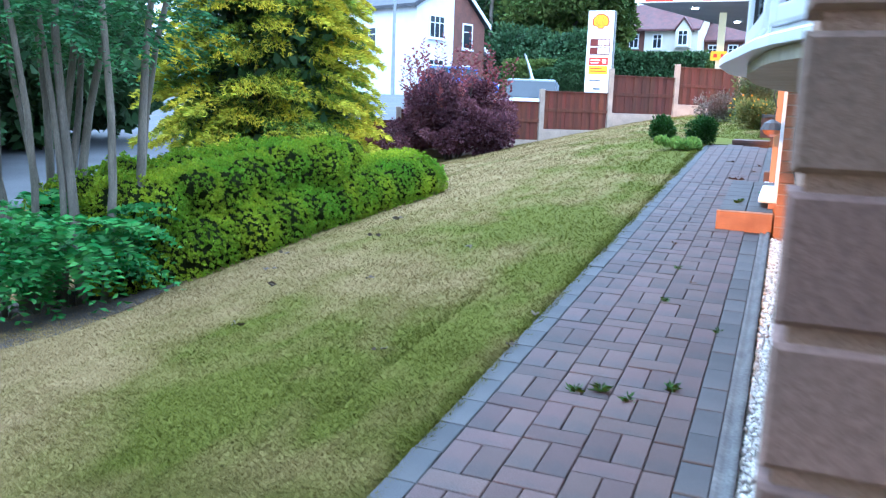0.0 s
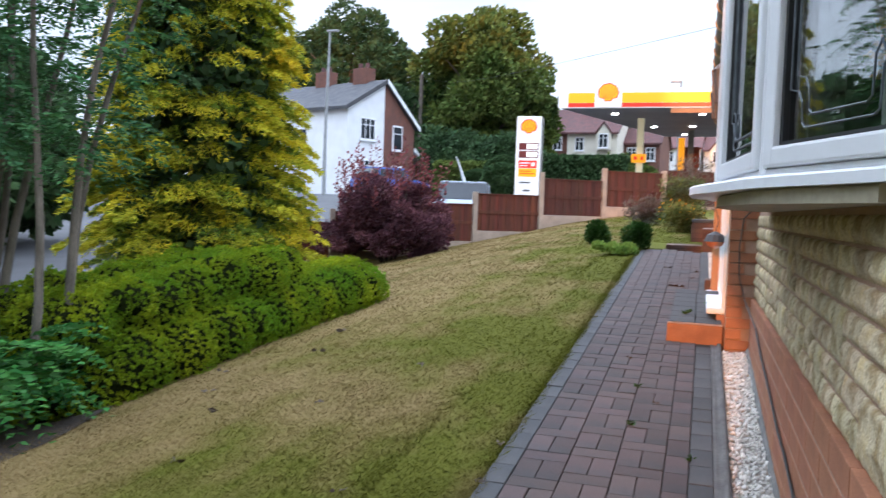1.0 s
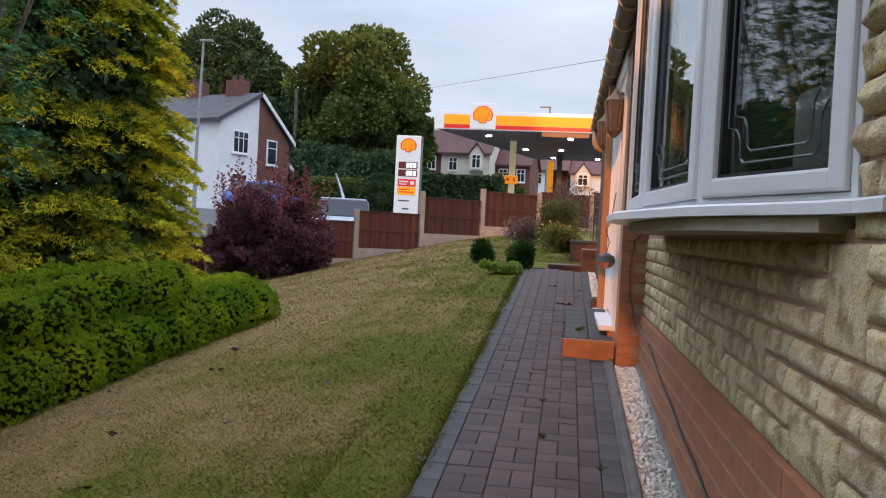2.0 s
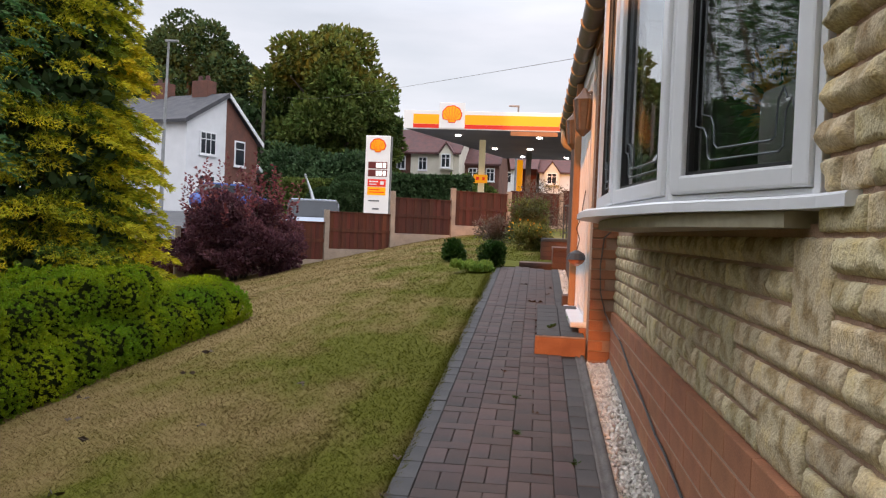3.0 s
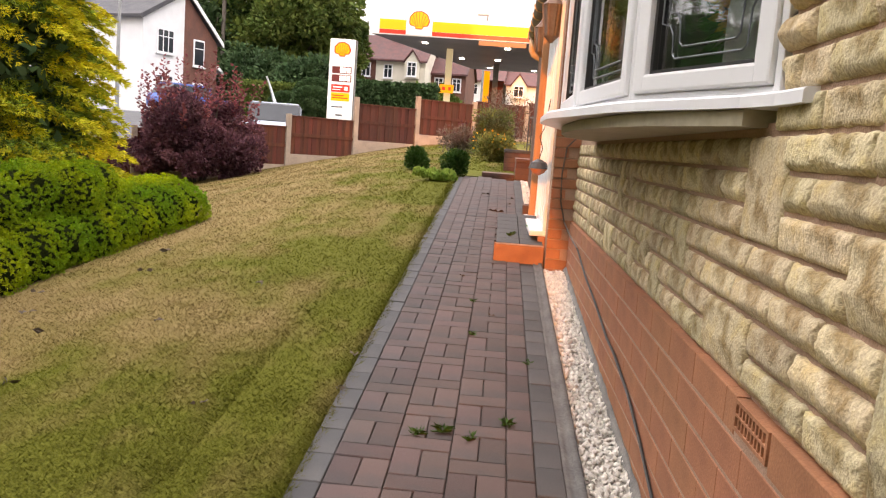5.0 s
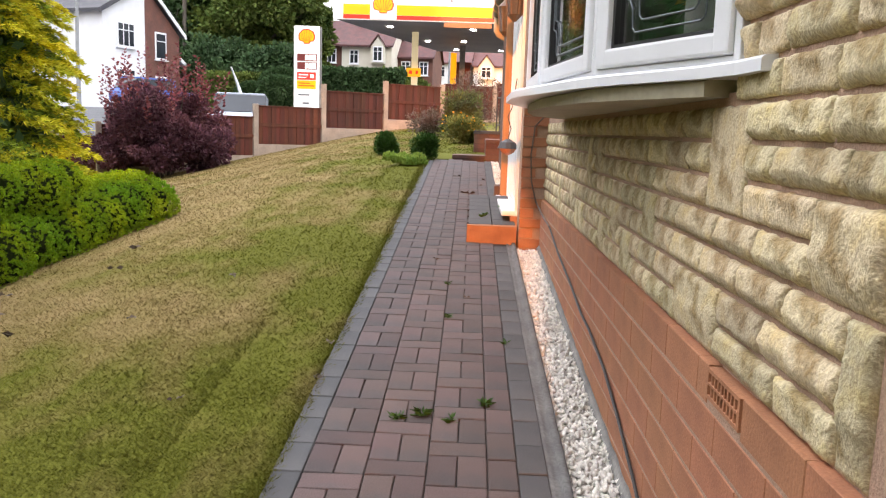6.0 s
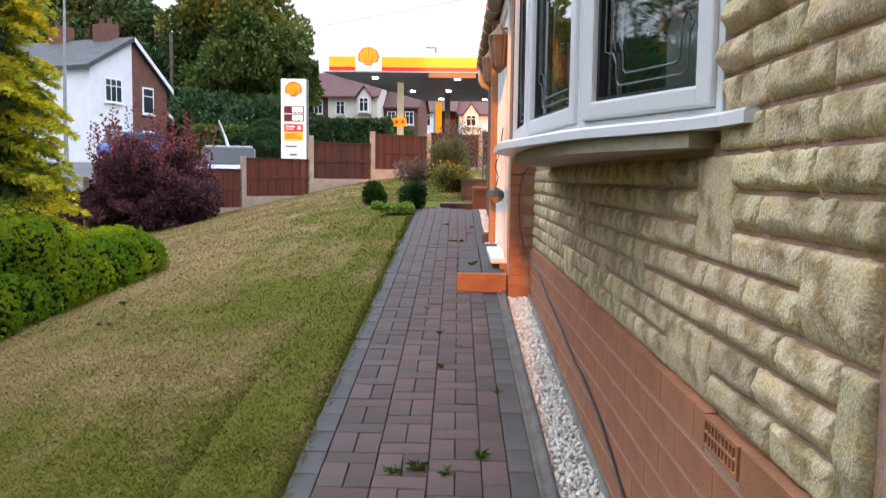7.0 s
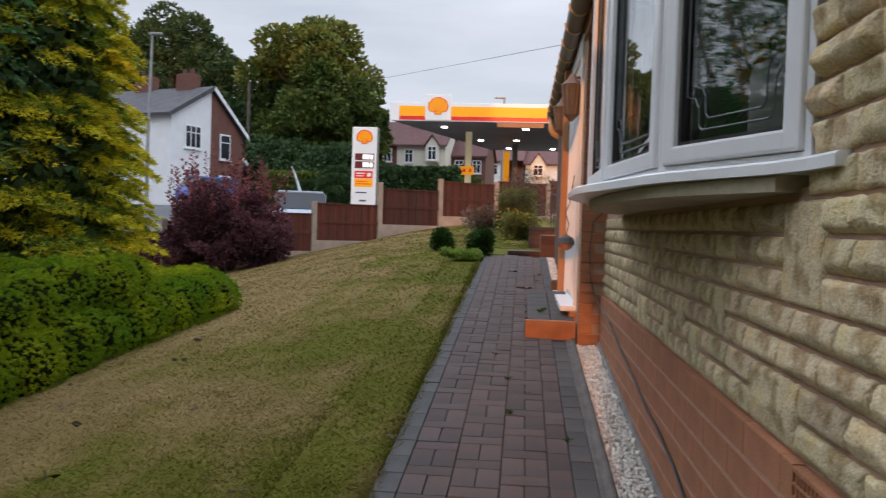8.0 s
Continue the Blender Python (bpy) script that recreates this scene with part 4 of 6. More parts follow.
# ---- houses beyond ----
def pane_window(parent, m, w, h, bars=2, small_panes=False):
    win = part("window", boxed(-w / 2 - 0.06, w / 2 + 0.06, -0.05, 0.02, -h / 2 - 0.06, h / 2 + 0.06, 0.01, m), M_UPVC, parent)
    part("sill", boxed(-w / 2 - 0.12, w / 2 + 0.12, -0.14, 0.0, -h / 2 - 0.13, -h / 2 - 0.061, 0.01, m), M_RENDER, win)
    for k in range(bars):
        a = -w / 2 + w * k / bars
        part("pane", boxed(a + 0.04, a + w / bars - 0.04, -0.062, -0.051, -h / 2 + 0.04, h / 2 - 0.04, 0, m), M_DARK_GLASS, win)
        if small_panes:
            for z in (-h / 6, h / 6):
                part("glazing_bar", boxed(a + 0.04, a + w / bars - 0.04, -0.075, -0.063, z - 0.014, z + 0.014, 0, m), M_UPVC, win)
            part("glazing_bar", boxed(a + w / bars / 2 - 0.014, a + w / bars / 2 + 0.014, -0.078, -0.063, -h / 2 + 0.04, h / 2 - 0.04, 0, m), M_UPVC, win)
        else:
            part("glazing_bar", boxed(a + 0.04, a + w / bars - 0.04, -0.075, -0.063, h / 6, h / 6 + 0.05, 0, m), M_UPVC, win)
    return win


# white cottage: white front and gable half, brick rear half; ridge runs away to the side
WH_RZ = -20
cottage = thing("white_house", (-20.1, 45.0, 0), WH_RZ, "white rendered cottage with a slate roof and brick gable half", "house")
g0 = 1.2
EAVE, RIDGE = 7.25, 9.1
part("wall", boxed(-9.0, 0, 0, 3.3, g0, EAVE), M_RENDER, cottage)
part("brick_wall", boxed(-9.0, 0, 3.304, 6.3, g0, 6.5), M_FAR_BRICK, cottage, "brown brick rear half")
m = Matrix.Translation((0, 0, 0)) @ pose(0, 0, 0, 0, 0, 90)
part("gable", prism(bmesh.new(), [(0, EAVE - 0.004), (3.3, EAVE - 0.004), (3.3, RIDGE)], 9.0, m), M_RENDER, cottage)
part("brick_gable", prism(bmesh.new(), [(3.304, 6.5), (6.3, 6.5), (3.304, RIDGE)], 9.0, m), M_FAR_BRICK, cottage)
part("roof", prism(bmesh.new(), [(-0.35, EAVE - 0.12), (3.3, RIDGE + 0.1), (6.6, 6.45), (6.6, 6.6), (3.3, RIDGE + 0.28), (-0.35, EAVE + 0.06)], 9.4, Matrix.Translation((0.2, 0, 0)) @ m), M_SLATE, cottage)
part("barge_board", prism(bmesh.new(), [(3.3, RIDGE + 0.02), (6.65, 6.35), (6.65, 6.62), (3.3, RIDGE + 0.3)], 0.06, Matrix.Translation((0.27, 0, 0)) @ m), M_UPVC, cottage)
part("barge_board", prism(bmesh.new(), [(-0.4, EAVE - 0.2), (3.3, RIDGE + 0.02), (3.3, RIDGE + 0.3), (-0.4, EAVE + 0.08)], 0.06, Matrix.Translation((0.27, 0, 0)) @ m), M_SLATE, cottage)
for cx in (-1.9, -5.4):
    ch = part("chimney", boxed(cx - 0.65, cx + 0.65, 2.9, 3.7, RIDGE - 0.3, RIDGE + 1.1, 0.03), M_FAR_BRICK, cottage)
    for k in (-0.3, 0.3):
        part("chimney_pot", tube(bmesh.new(), [(cx + k, 3.3, RIDGE + 1.1), (cx + k, 3.3, RIDGE + 1.45)], [0.16, 0.12], 10), M_RED_TILE, ch)
right = pose(0, 0, 0, 0, 0, 90)
pane_window(cottage, Matrix.Translation((0.0, 1.75, 6.1)) @ right, 1.25, 1.3, 3)
pane_window(cottage, Matrix.Translation((0.0, 1.75, 3.6)) @ right, 1.25, 1.1, 3)
pane_window(cottage, Matrix.Translation((0.0, 4.6, 5.75)) @ right, 0.85, 1.5, 1)
pane_window(cottage, Matrix.Translation((0.0, 4.6, 3.3)) @ right, 0.85, 1.2, 1)
pane_window(cottage, Matrix.Translation((-4.2, 0, 5.4)), 1.3, 1.3)
part("door", boxed(0.0, 0.06, 0.3, 1.0, g0, 3.6, 0.02), M_UPVC, cottage)
part("lean_to_roof", prism(bmesh.new(), [(6.3, 5.0), (9.8, 2.9), (9.8, 3.1), (6.3, 5.25)], 5, Matrix.Translation((0.1, 0, 0)) @ m), M_UPVC, cottage)
part("lean_to", boxed(-5, 0, 6.305, 9.5, g0, 3.0), M_FAR_BRICK, cottage)


def gabled_house(x, y, rz, w, d, eave, ridge, wall_m, label, gables=(), name="terrace_house"):
    h = thing(name, (x, y, 0), rz, label, "house", "far houses")
    g1 = min(land(x, y), 3.4) - 0.5
    part("wall", boxed(-w / 2, w / 2, 0, d, g1, eave), wall_m, h)
    mm = Matrix.Translation((w / 2, 0, 0)) @ pose(0, 0, 0, 0, 0, 90)
    part("roof", prism(bmesh.new(), [(-0.4, eave - 0.15), (d / 2, ridge), (d + 0.4, eave - 0.15), (d + 0.4, eave), (d / 2, ridge + 0.2), (-0.4, eave + 0.02)], w + 0.4, Matrix.Translation((0.2, 0, 0)) @ mm), M_RED_TILE, h)
    part("gable_wall", prism(bmesh.new(), [(0, eave - 0.01), (d, eave - 0.01), (d / 2, ridge - 0.05)], w - 0.02, Matrix.Translation((-0.01, 0, 0)) @ mm), wall_m, h)
    for gx, gw in gables:
        part("dormer_gable", prism(bmesh.new(), [(gx - gw / 2, eave - 1.6), (gx + gw / 2, eave - 1.6), (gx + gw / 2, eave - 0.1), (gx, eave + gw * 0.62), (gx - gw / 2, eave - 0.1)], 1.2, Matrix.Translation((0, -0.5, 0))), M_CREAM, h)
        part("dormer_roof", prism(bmesh.new(), [(gx - gw / 2 - 0.15, eave - 0.2), (gx, eave + gw * 0.62 + 0.05), (gx + gw / 2 + 0.15, eave - 0.2), (gx + gw / 2 + 0.15, eave - 0.05), (gx, eave + gw * 0.62 + 0.22), (gx - gw / 2 - 0.15, eave - 0.05)], 3.0, Matrix.Translation((0, -0.65, 0))), M_RED_TILE, h)
        pane_window(h, Matrix.Translation((gx, -0.51, eave - 0.75)), gw * 0.6, 1.2)
    n = max(2, int(w / 3))
    for k in range(n):
        wx = -w / 2 + w * (k + 0.5) / n
        pane_window(h, Matrix.Translation((wx, 0, eave - 3.6)), 1.2, 1.4)
        if all(abs(wx - gx) > gw for gx, gw in gables):
            pane_window(h, Matrix.Translation((wx, 0, eave - 1.0)), 0.75, 1.15)
    part("chimney", boxed(-w / 4 - 0.5, -w / 4 + 0.5, d / 2 - 0.4, d / 2 + 0.4, ridge - 0.5, ridge + 1.2, 0.03), M_FAR_BRICK, h)
    return h


gabled_house(-13.4, 75, -6, 3.6, 6, 8.7, 11.0, M_FAR_BRICK, "red brick house with a red tiled roof")
gabled_house(-9.2, 74, -6, 4.6, 6, 8.6, 10.7, M_CREAM, "cream rendered house with a red tiled roof and gables", ((1.15, 1.3),))
gabled_house(-5.0, 76.5, -6, 3.4, 6, 7.9, 10.3, M_FAR_BRICK, "red brick house with a red tiled roof")
gabled_house(-2.1, 95, -4, 4.4, 9, 9.0, 11.2, M_RENDER, "white rendered far house with a dark roof")
gabled_house(2.6, 95.5, -4, 4.2, 9, 8.8, 11.0, M_RENDER, "white rendered far house with a pointed gable", ((-0.6, 1.8),))
gabled_house(8.6, 97, -4, 5.5, 9, 8.8, 11.4, M_RENDER, "white rendered far house with a pointed gable", ((-1.0, 2.0),))
gabled_house(14.6, 99, -4, 5.2, 9, 8.4, 11.0, M_RENDER, "white rendered far house with a dark roof")

# ---- poles, wire, flag, car ----
lamp = thing("street_lamp", (-18.1, 38.0, land(-18, 38)), 0, "tall grey steel street lamp by the road", "street lamp")
part("column", tube(bmesh.new(), [(0, 0, 0), (0, 0, 3), (0.12, 0, 10.2 - land(-18, 38))], [0.11, 0.085, 0.055], 10), M_STEEL, lamp)
part("lamp_head", boxed(-0.05, 0.62, -0.09, 0.09, 10.16 - land(-18, 38), 10.27 - land(-18, 38), 0.03), M_STEEL, lamp)
pole = thing("telegraph_pole", (-20.8, 60.0, land(-20, 60)), 0, "brown wooden telegraph pole among the trees", "pole")
part("shaft", tube(bmesh.new(), [(0, 0, 0), (0, 0, 11.7 - land(-20, 60))], [0.2, 0.14], 10), M_WOODPOLE, pole)
lamp2 = thing("street_lamp", (-1.7, 75.0, land(-1.7, 75)), 0, "distant grey street lamp behind the canopy", "street lamp")
part("column", tube(bmesh.new(), [(0, 0, 0), (0, 0, 9.8)], [0.14, 0.08], 8), M_STEEL, lamp2)
part("lamp_head", boxed(-0.9, 0.1, -0.1, 0.1, 9.72, 9.86, 0.03), M_STEEL, lamp2)
W0, W1 = Vector((-20.8, 60.0, 11.65)), Vector((0.80, 7.5, 3.0))
wire = tube(bmesh.new(), [W0.lerp(W1, k / 16) - Vector((0, 0, 0.5 * math.sin(math.pi * k / 16))) for k in range(17)], 0.0026, 5)
tagged(new("overhead_wire", mesh_of("overhead_wire", wire, M_BLACK)), "thin overhead telephone wire across the sky", "wire")

flag = thing("feather_flag", (-6.5, 25.0, land(-6.5, 25)), 0, "leaning pale feather flag on a thin pole", "flag")
fb = land(-6.5, 25)
part("pole", tube(bmesh.new(), [(0, 0, 0), (-0.1, 0, 1.4 - 0.2), (-0.28, 0, 1.9), (-0.45, 0, 3.0 - fb)], 0.02, 6), M_STEEL, flag)
part("sail", prism(bmesh.new(), [(-0.10, 0.75), (-0.02, 0.80), (-0.10, 1.6), (-0.25, 2.0), (-0.44, 3.02 - fb), (-0.48, 3.0 - fb), (-0.34, 2.05), (-0.17, 1.5)], 0.02), M_RENDER, flag)


def build_car(x, y, rz, paint, label):
    z0 = land(x, y) + 0.05
    car = thing("car", (x, y, z0), rz, label, "car", "parked cars")
    body = [(-2.1, 0.3), (2.1, 0.3), (2.15, 0.62), (2.0, 0.82), (1.1, 0.95), (-2.0, 0.98), (-2.15, 0.7)]
    bmx = prism(bmesh.new(), body, 1.7, Matrix.Translation((0, -0.85, 0)))
    bmesh.ops.bevel(bmx, geom=bmx.edges[:], offset=0.05, segments=2, affect="EDGES")
    part("body", bmx, paint, car)
    cab = [(-1.95, 0.97), (1.05, 0.95), (0.35, 1.45), (-1.6, 1.5)]
    bmx = prism(bmesh.new(), cab, 1.45, Matrix.Translation((0, -0.725, 0)))
    bmesh.ops.bevel(bmx, geom=bmx.edges[:], offset=0.04, segments=2, affect="EDGES")
    part("cabin_glass", bmx, M_DARK_GLASS, car)
    part("roof", boxed(-1.62, 0.4, -0.70, 0.70, 1.43, 1.53, 0.03), paint, car)
    for sx in (-1.3, -0.4, 0.6):
        part("pillar", boxed(sx - 0.04, sx + 0.04, -0.745, 0.745, 0.95, 1.46, 0.01), paint, car)
    for wx in (-1.3, 1.3):
        for wy in (-0.8, 0.8):
            wh = part("wheel", tube(bmesh.new(), [(wx, wy - 0.1, 0.31), (wx, wy + 0.1, 0.31)], 0.31, 18), M_TYRE, car)
            part("rim", tube(bmesh.new(), [(wx, wy - 0.11, 0.31), (wx, wy + 0.11, 0.31)], 0.2, 14), M_STEEL, wh)
    for wy in (-0.65, 0.65):
        part("headlight", boxed(1.98, 2.16, wy - 0.16, wy + 0.16, 0.62, 0.76, 0.03), M_UPVC, car)
    return car


build_car(-6.55, 24.9, 103, M_CAR, "silver-blue estate car parked beyond the fence")
build_car(-15.6, 41.0, 60, M_BLUE, "bright blue car parked by the white house")

# ---- plants ----
def plant(name, p, d, length, width, mat, rng, label, category, at, lobes=1, spread=0.6, part_name="foliage", group=""):
    ob = thing(name, at, 0, label, category, group)
    f = new(part_name, leaves(part_name, p, d, length, width, mat, rng, lobes, spread))
    f.parent = ob
    return ob


# clipped low hedge: overlapping mounds in two rows
rng = np.random.default_rng(31)
lumps, rad = [], []
for k in range(44):
    u = 0.2 + 0.735 * k / 43
    cx = -3.50 - 0.72 * (1 - u) ** 1.2 + 0.1 * math.sin(5 * u)
    cy = 3.6 + 4.56 * u
    end = min(1.0, 0.35 + 3.2 * (0.935 - u)) if u > 0.73 else 1.0
    for row in range(4):
        x, y = cx + ((row - 1) * 0.5 - 0.1 + rng.uniform(-0.12, 0.12)) * end, cy + rng.uniform(-0.12, 0.12)
        r = rng.uniform(0.17, 0.31)
        if row == 3:
            x, r = cx + (0.55 + rng.uniform(-0.05, 0.08)) * end, rng.uniform(0.26, 0.36)
        top = (0.72, 0.94, 0.84, 0.50)[row] * (0.4 + 0.6 * end) + rng.uniform(-0.08, 0.02)
        lumps.append((x, y, land(x, y) + top - r * 0.9))
        rad.append((r, r, r * 0.9))
for k in range(12):
    x, y = -3.45 + 0.05 * k, 4.8 + 0.3 * k
    lumps.append((x - 0.1, y, land(x, y) + 0.2))
    rad.append((0.5, 0.4, 0.32))
for k in range(300):
    c, r = lumps[rng.integers(176)], rng.uniform(0.08, 0.16)
    w = unit(rng.normal(size=(1, 3)) + np.array([[0.45, 0, 0.6]]))[0]
    lumps.append((c[0] + w[0] * 0.17, c[1] + w[1] * 0.17, c[2] + abs(w[2]) * 0.12))
    rad.append((r, r, r))
L_C, L_R = np.array(lumps), np.array(rad)
p, d = shell(420000, lumps, rad, rng, 0.86)
keep = p[:, 2] > np.interp(p[:, 1], [3, 9], [land(-3, 3), land(-3, 9)]) - 0.05
for c, r in zip(L_C, L_R):
    near = np.abs(p[:, 1] - c[1]) < r[1]
    q = (p[near] - c) / (r * 0.855)
    keep[near] &= (q * q).sum(1) > 1
p, d = p[keep], d[keep]
# leafy tufts a few centimetres across with dark gaps between them
_, first = np.unique((p / 0.040).astype(int), axis=0, return_index=True)
p, d = p[first] + rng.normal(0, 0.01, (len(first), 3)), unit(d[first] * 0.8 + np.array([0, 0, 0.35]))
TUFT = 22
size = rng.uniform(0.012, 0.034, (len(p), 1, 1))
out = unit((np.repeat(d[:, None, :], TUFT, 1) * 0.7 + unit(rng.normal(size=(len(p), TUFT, 3)))).reshape(-1, 3)).reshape(-1, TUFT, 3)
q = (p[:, None, :] + out * size * rng.uniform(0.5, 1.0, (len(p), TUFT, 1))).reshape(-1, 3)
w = out.reshape(-1, 3) * 0.7 + rng.normal(0, 0.45, q.shape) + np.array([0, 0, 0.25])
h = plant("hedge", q, w, rng.uniform(0.012, 0.024, len(q)), rng.uniform(0.008, 0.013, len(q)), M_L_HEDGE, rng, "low clipped bright green hedge in rounded mounds", "hedge", (0, 0, 0))
# solid core mounds, coloured dark to stand for shade behind the leaves
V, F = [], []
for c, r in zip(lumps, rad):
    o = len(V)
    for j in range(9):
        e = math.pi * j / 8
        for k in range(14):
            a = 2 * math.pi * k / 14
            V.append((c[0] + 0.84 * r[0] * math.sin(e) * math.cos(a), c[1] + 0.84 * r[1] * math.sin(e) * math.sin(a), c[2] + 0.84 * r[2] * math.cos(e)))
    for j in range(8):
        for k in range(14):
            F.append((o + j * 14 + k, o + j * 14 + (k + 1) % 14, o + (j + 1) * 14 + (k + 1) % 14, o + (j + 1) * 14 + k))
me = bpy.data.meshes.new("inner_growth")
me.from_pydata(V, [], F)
me.materials.append(M_HEDGE_SHADE)
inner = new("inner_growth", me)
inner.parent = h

# golden conifer: tiers of drooping flat sprays
rng = np.random.default_rng(32)
CX, CY, CH = -6.45, 10.4, 9.2
cz = land(CX, CY)
conifer = thing("golden_conifer", (CX, CY, cz), 0, "tall golden-green conifer with feathery drooping sprays", "conifer")
part("trunk", tube(bmesh.new(), [(0, 0, -0.1), (0.05, 0, 4), (0, 0, CH - 0.4)], [0.22, 0.14, 0.03], 10), M_BARK, conifer)


def cone_r(z):
    u = z / CH
    return 1.95 * (1 - u) ** 0.5 * (0.75 + 0.25 * min(1, u * 8))


nbr = 900
bz = CH * rng.random(nbr) ** 1.15
ba = rng.uniform(0, 2 * math.pi, nbr)
br = np.array([cone_r(z) for z in bz]) * rng.uniform(0.76, 1.07, nbr)
pts, dirs, outer = [], [], []
for z, a, r in zip(bz, ba, br):
    out = np.array([math.cos(a), math.sin(a), 0])
    side = np.array([-math.sin(a), math.cos(a), 0])
    n = 120
    s = 0.4 + 0.6 * rng.random(n) ** 0.55
    w = rng.normal(0, 0.19, n) * (1.2 - s * 0.75)
    lift = 0.28 * s - 0.46 * s ** 2.5
    q = out * (s * r)[:, None] + side * w[:, None]
    q[:, 2] = z + lift * 1.25 - 0.35 * np.abs(w) + rng.normal(0, 0.012, n)
    pts.append(q)
    dirs.append(out * 0.9 + side * (w * 2.4)[:, None] + np.array([0, 0, -0.22]) + rng.normal(0, 0.13, (n, 3)))
    outer.append(s > rng.uniform(0.70, 0.97))
p, d, tip = np.concatenate(pts), np.concatenate(dirs), np.concatenate(outer)
for nm, pick, mt in (("foliage", ~tip, M_L_CONIFER), ("golden_foliage", tip, M_L_GOLD)):
    q = p[pick]
    f = new(nm, leaves(nm, q, d[pick], rng.uniform(0.06, 0.13, len(q)), rng.uniform(0.013, 0.022, len(q)), mt, rng, 3, 0.6))
    f.parent = conifer
# filler leaves inside, their dark colour standing for shade between the sprays
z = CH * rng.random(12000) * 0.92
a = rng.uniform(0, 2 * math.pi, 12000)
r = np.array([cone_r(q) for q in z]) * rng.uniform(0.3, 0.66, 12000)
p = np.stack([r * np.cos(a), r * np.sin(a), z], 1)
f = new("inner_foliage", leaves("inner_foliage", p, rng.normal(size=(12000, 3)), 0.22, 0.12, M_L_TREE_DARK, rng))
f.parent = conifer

# purple smoke bush
rng = np.random.default_rng(33)
PX, PY = -5.95, 16.8
pz = land(PX, PY)
purple = thing("purple_bush", (PX, PY, pz), 0, "large round purple-leaved shrub on the lawn edge", "shrub")
lumps, rad = [], []
for k in range(120):
    a, e = rng.uniform(0, 2 * math.pi), rng.uniform(0.0, 1.0)
    rr = math.sqrt(1 - e * e * 0.8) * rng.uniform(0.55, 1.12)
    lumps.append((1.38 * rr * math.cos(a), 1.38 * rr * math.sin(a), 0.35 + 1.3 * e * rng.uniform(0.8, 1.1)))
    rad.append(rng.uniform(0.10, 0.34))
p, d = shell(40000, lumps, rad, rng, 0.3)
shoots, sd = [], []
for k in range(55):
    a = rng.uniform(0, 2 * math.pi)
    bx, by = 1.2 * math.cos(a) * rng.random() ** 0.4, 1.2 * math.sin(a) * rng.random() ** 0.4
    hgt = rng.uniform(0.3, 1.1)
    for j in range(26):
        t = j / 25
        shoots.append((bx * (1 + 0.15 * t), by * (1 + 0.15 * t), 1.82 - 0.5 * (bx * bx + by * by) + t * hgt))
        b = rng.uniform(0, 6.28)
        sd.append((math.cos(b), math.sin(b), 0.5))
d = d + np.array([0, 0, 0.25])
f = new("new_growth", leaves("new_growth", np.array(shoots), np.array(sd), rng.uniform(0.06, 0.12, len(shoots)), rng.uniform(0.04, 0.065, len(shoots)), M_L_SHOOT, rng))
f.parent = purple
tagged(f, "lighter red-brown new growth")
f = new("foliage", leaves("foliage", p, d, rng.uniform(0.05, 0.095, len(p)), rng.uniform(0.035, 0.06, len(p)), M_L_PURPLE, rng))
f.parent = purple
for k in range(9):
    a = k * 0.7
    part("stem", tube(bmesh.new(), [(0.1 * math.cos(a), 0.1 * math.sin(a), -0.1), (0.5 * math.cos(a), 0.5 * math.sin(a), 0.8), (0.8 * math.cos(a), 0.8 * math.sin(a), 1.7)], [0.035, 0.025, 0.008], 6), M_TWIG, purple)

# multi-stemmed rowan with hanging pinnate leaves and basal shoots
rng = np.random.default_rng(34)
RX, RY = -4.0, 4.3
rz0 = land(RX, RY)
rowan = thing("rowan_tree", (RX, RY, rz0), 0, "multi-stemmed tree with grey stems and fern-like leaves", "tree")
tips = []
for k in range(15):
    a = k * 0.419 + rng.uniform(-0.2, 0.2)
    b0 = 0.12 + 0.34 * rng.random()
    lean = rng.uniform(0.15, 0.75)
    base = np.array([b0 * math.cos(a) * 1.3, b0 * math.sin(a), -0.1])
    pts = [base + np.array([lean * math.cos(a) * (s ** 1.2) * 1.1 + 0.10 * math.sin(s * 6 + k), lean * math.sin(a) * (s ** 1.2), s * 4.1]) for s in np.linspace(0, 1, 9)]
    part("stem", tube(bmesh.new(), pts, list(np.linspace(rng.uniform(0.022, 0.042), 0.009, 9)), 8), M_BARK, rowan, "", True)
    tips += [q for q in pts[4:]]


def pinnate(origins, ways, rng, leaflets=13, size=0.26, droop=0.5):
    p, d, ln = [], [], []
    for o, w in zip(origins, ways):
        w = w / np.linalg.norm(w)
        s = np.cross(w, (0, 0, 1.0))
        s /= max(np.linalg.norm(s), 1e-6)
        for j in range(leaflets):
            t = (j // 2 + 1) / (leaflets // 2 + 1)
            q = o + w * size * t - np.array([0, 0, droop * size * t * t])
            sgn = 1 if j % 2 else -1
            p.append(q)
            d.append(s * sgn + w * 0.55 + np.array([0, 0, -0.25]))
            ln.append(size * 0.26 * (1.1 - 0.5 * t))
    return np.array(p), np.array(d), np.array(ln)


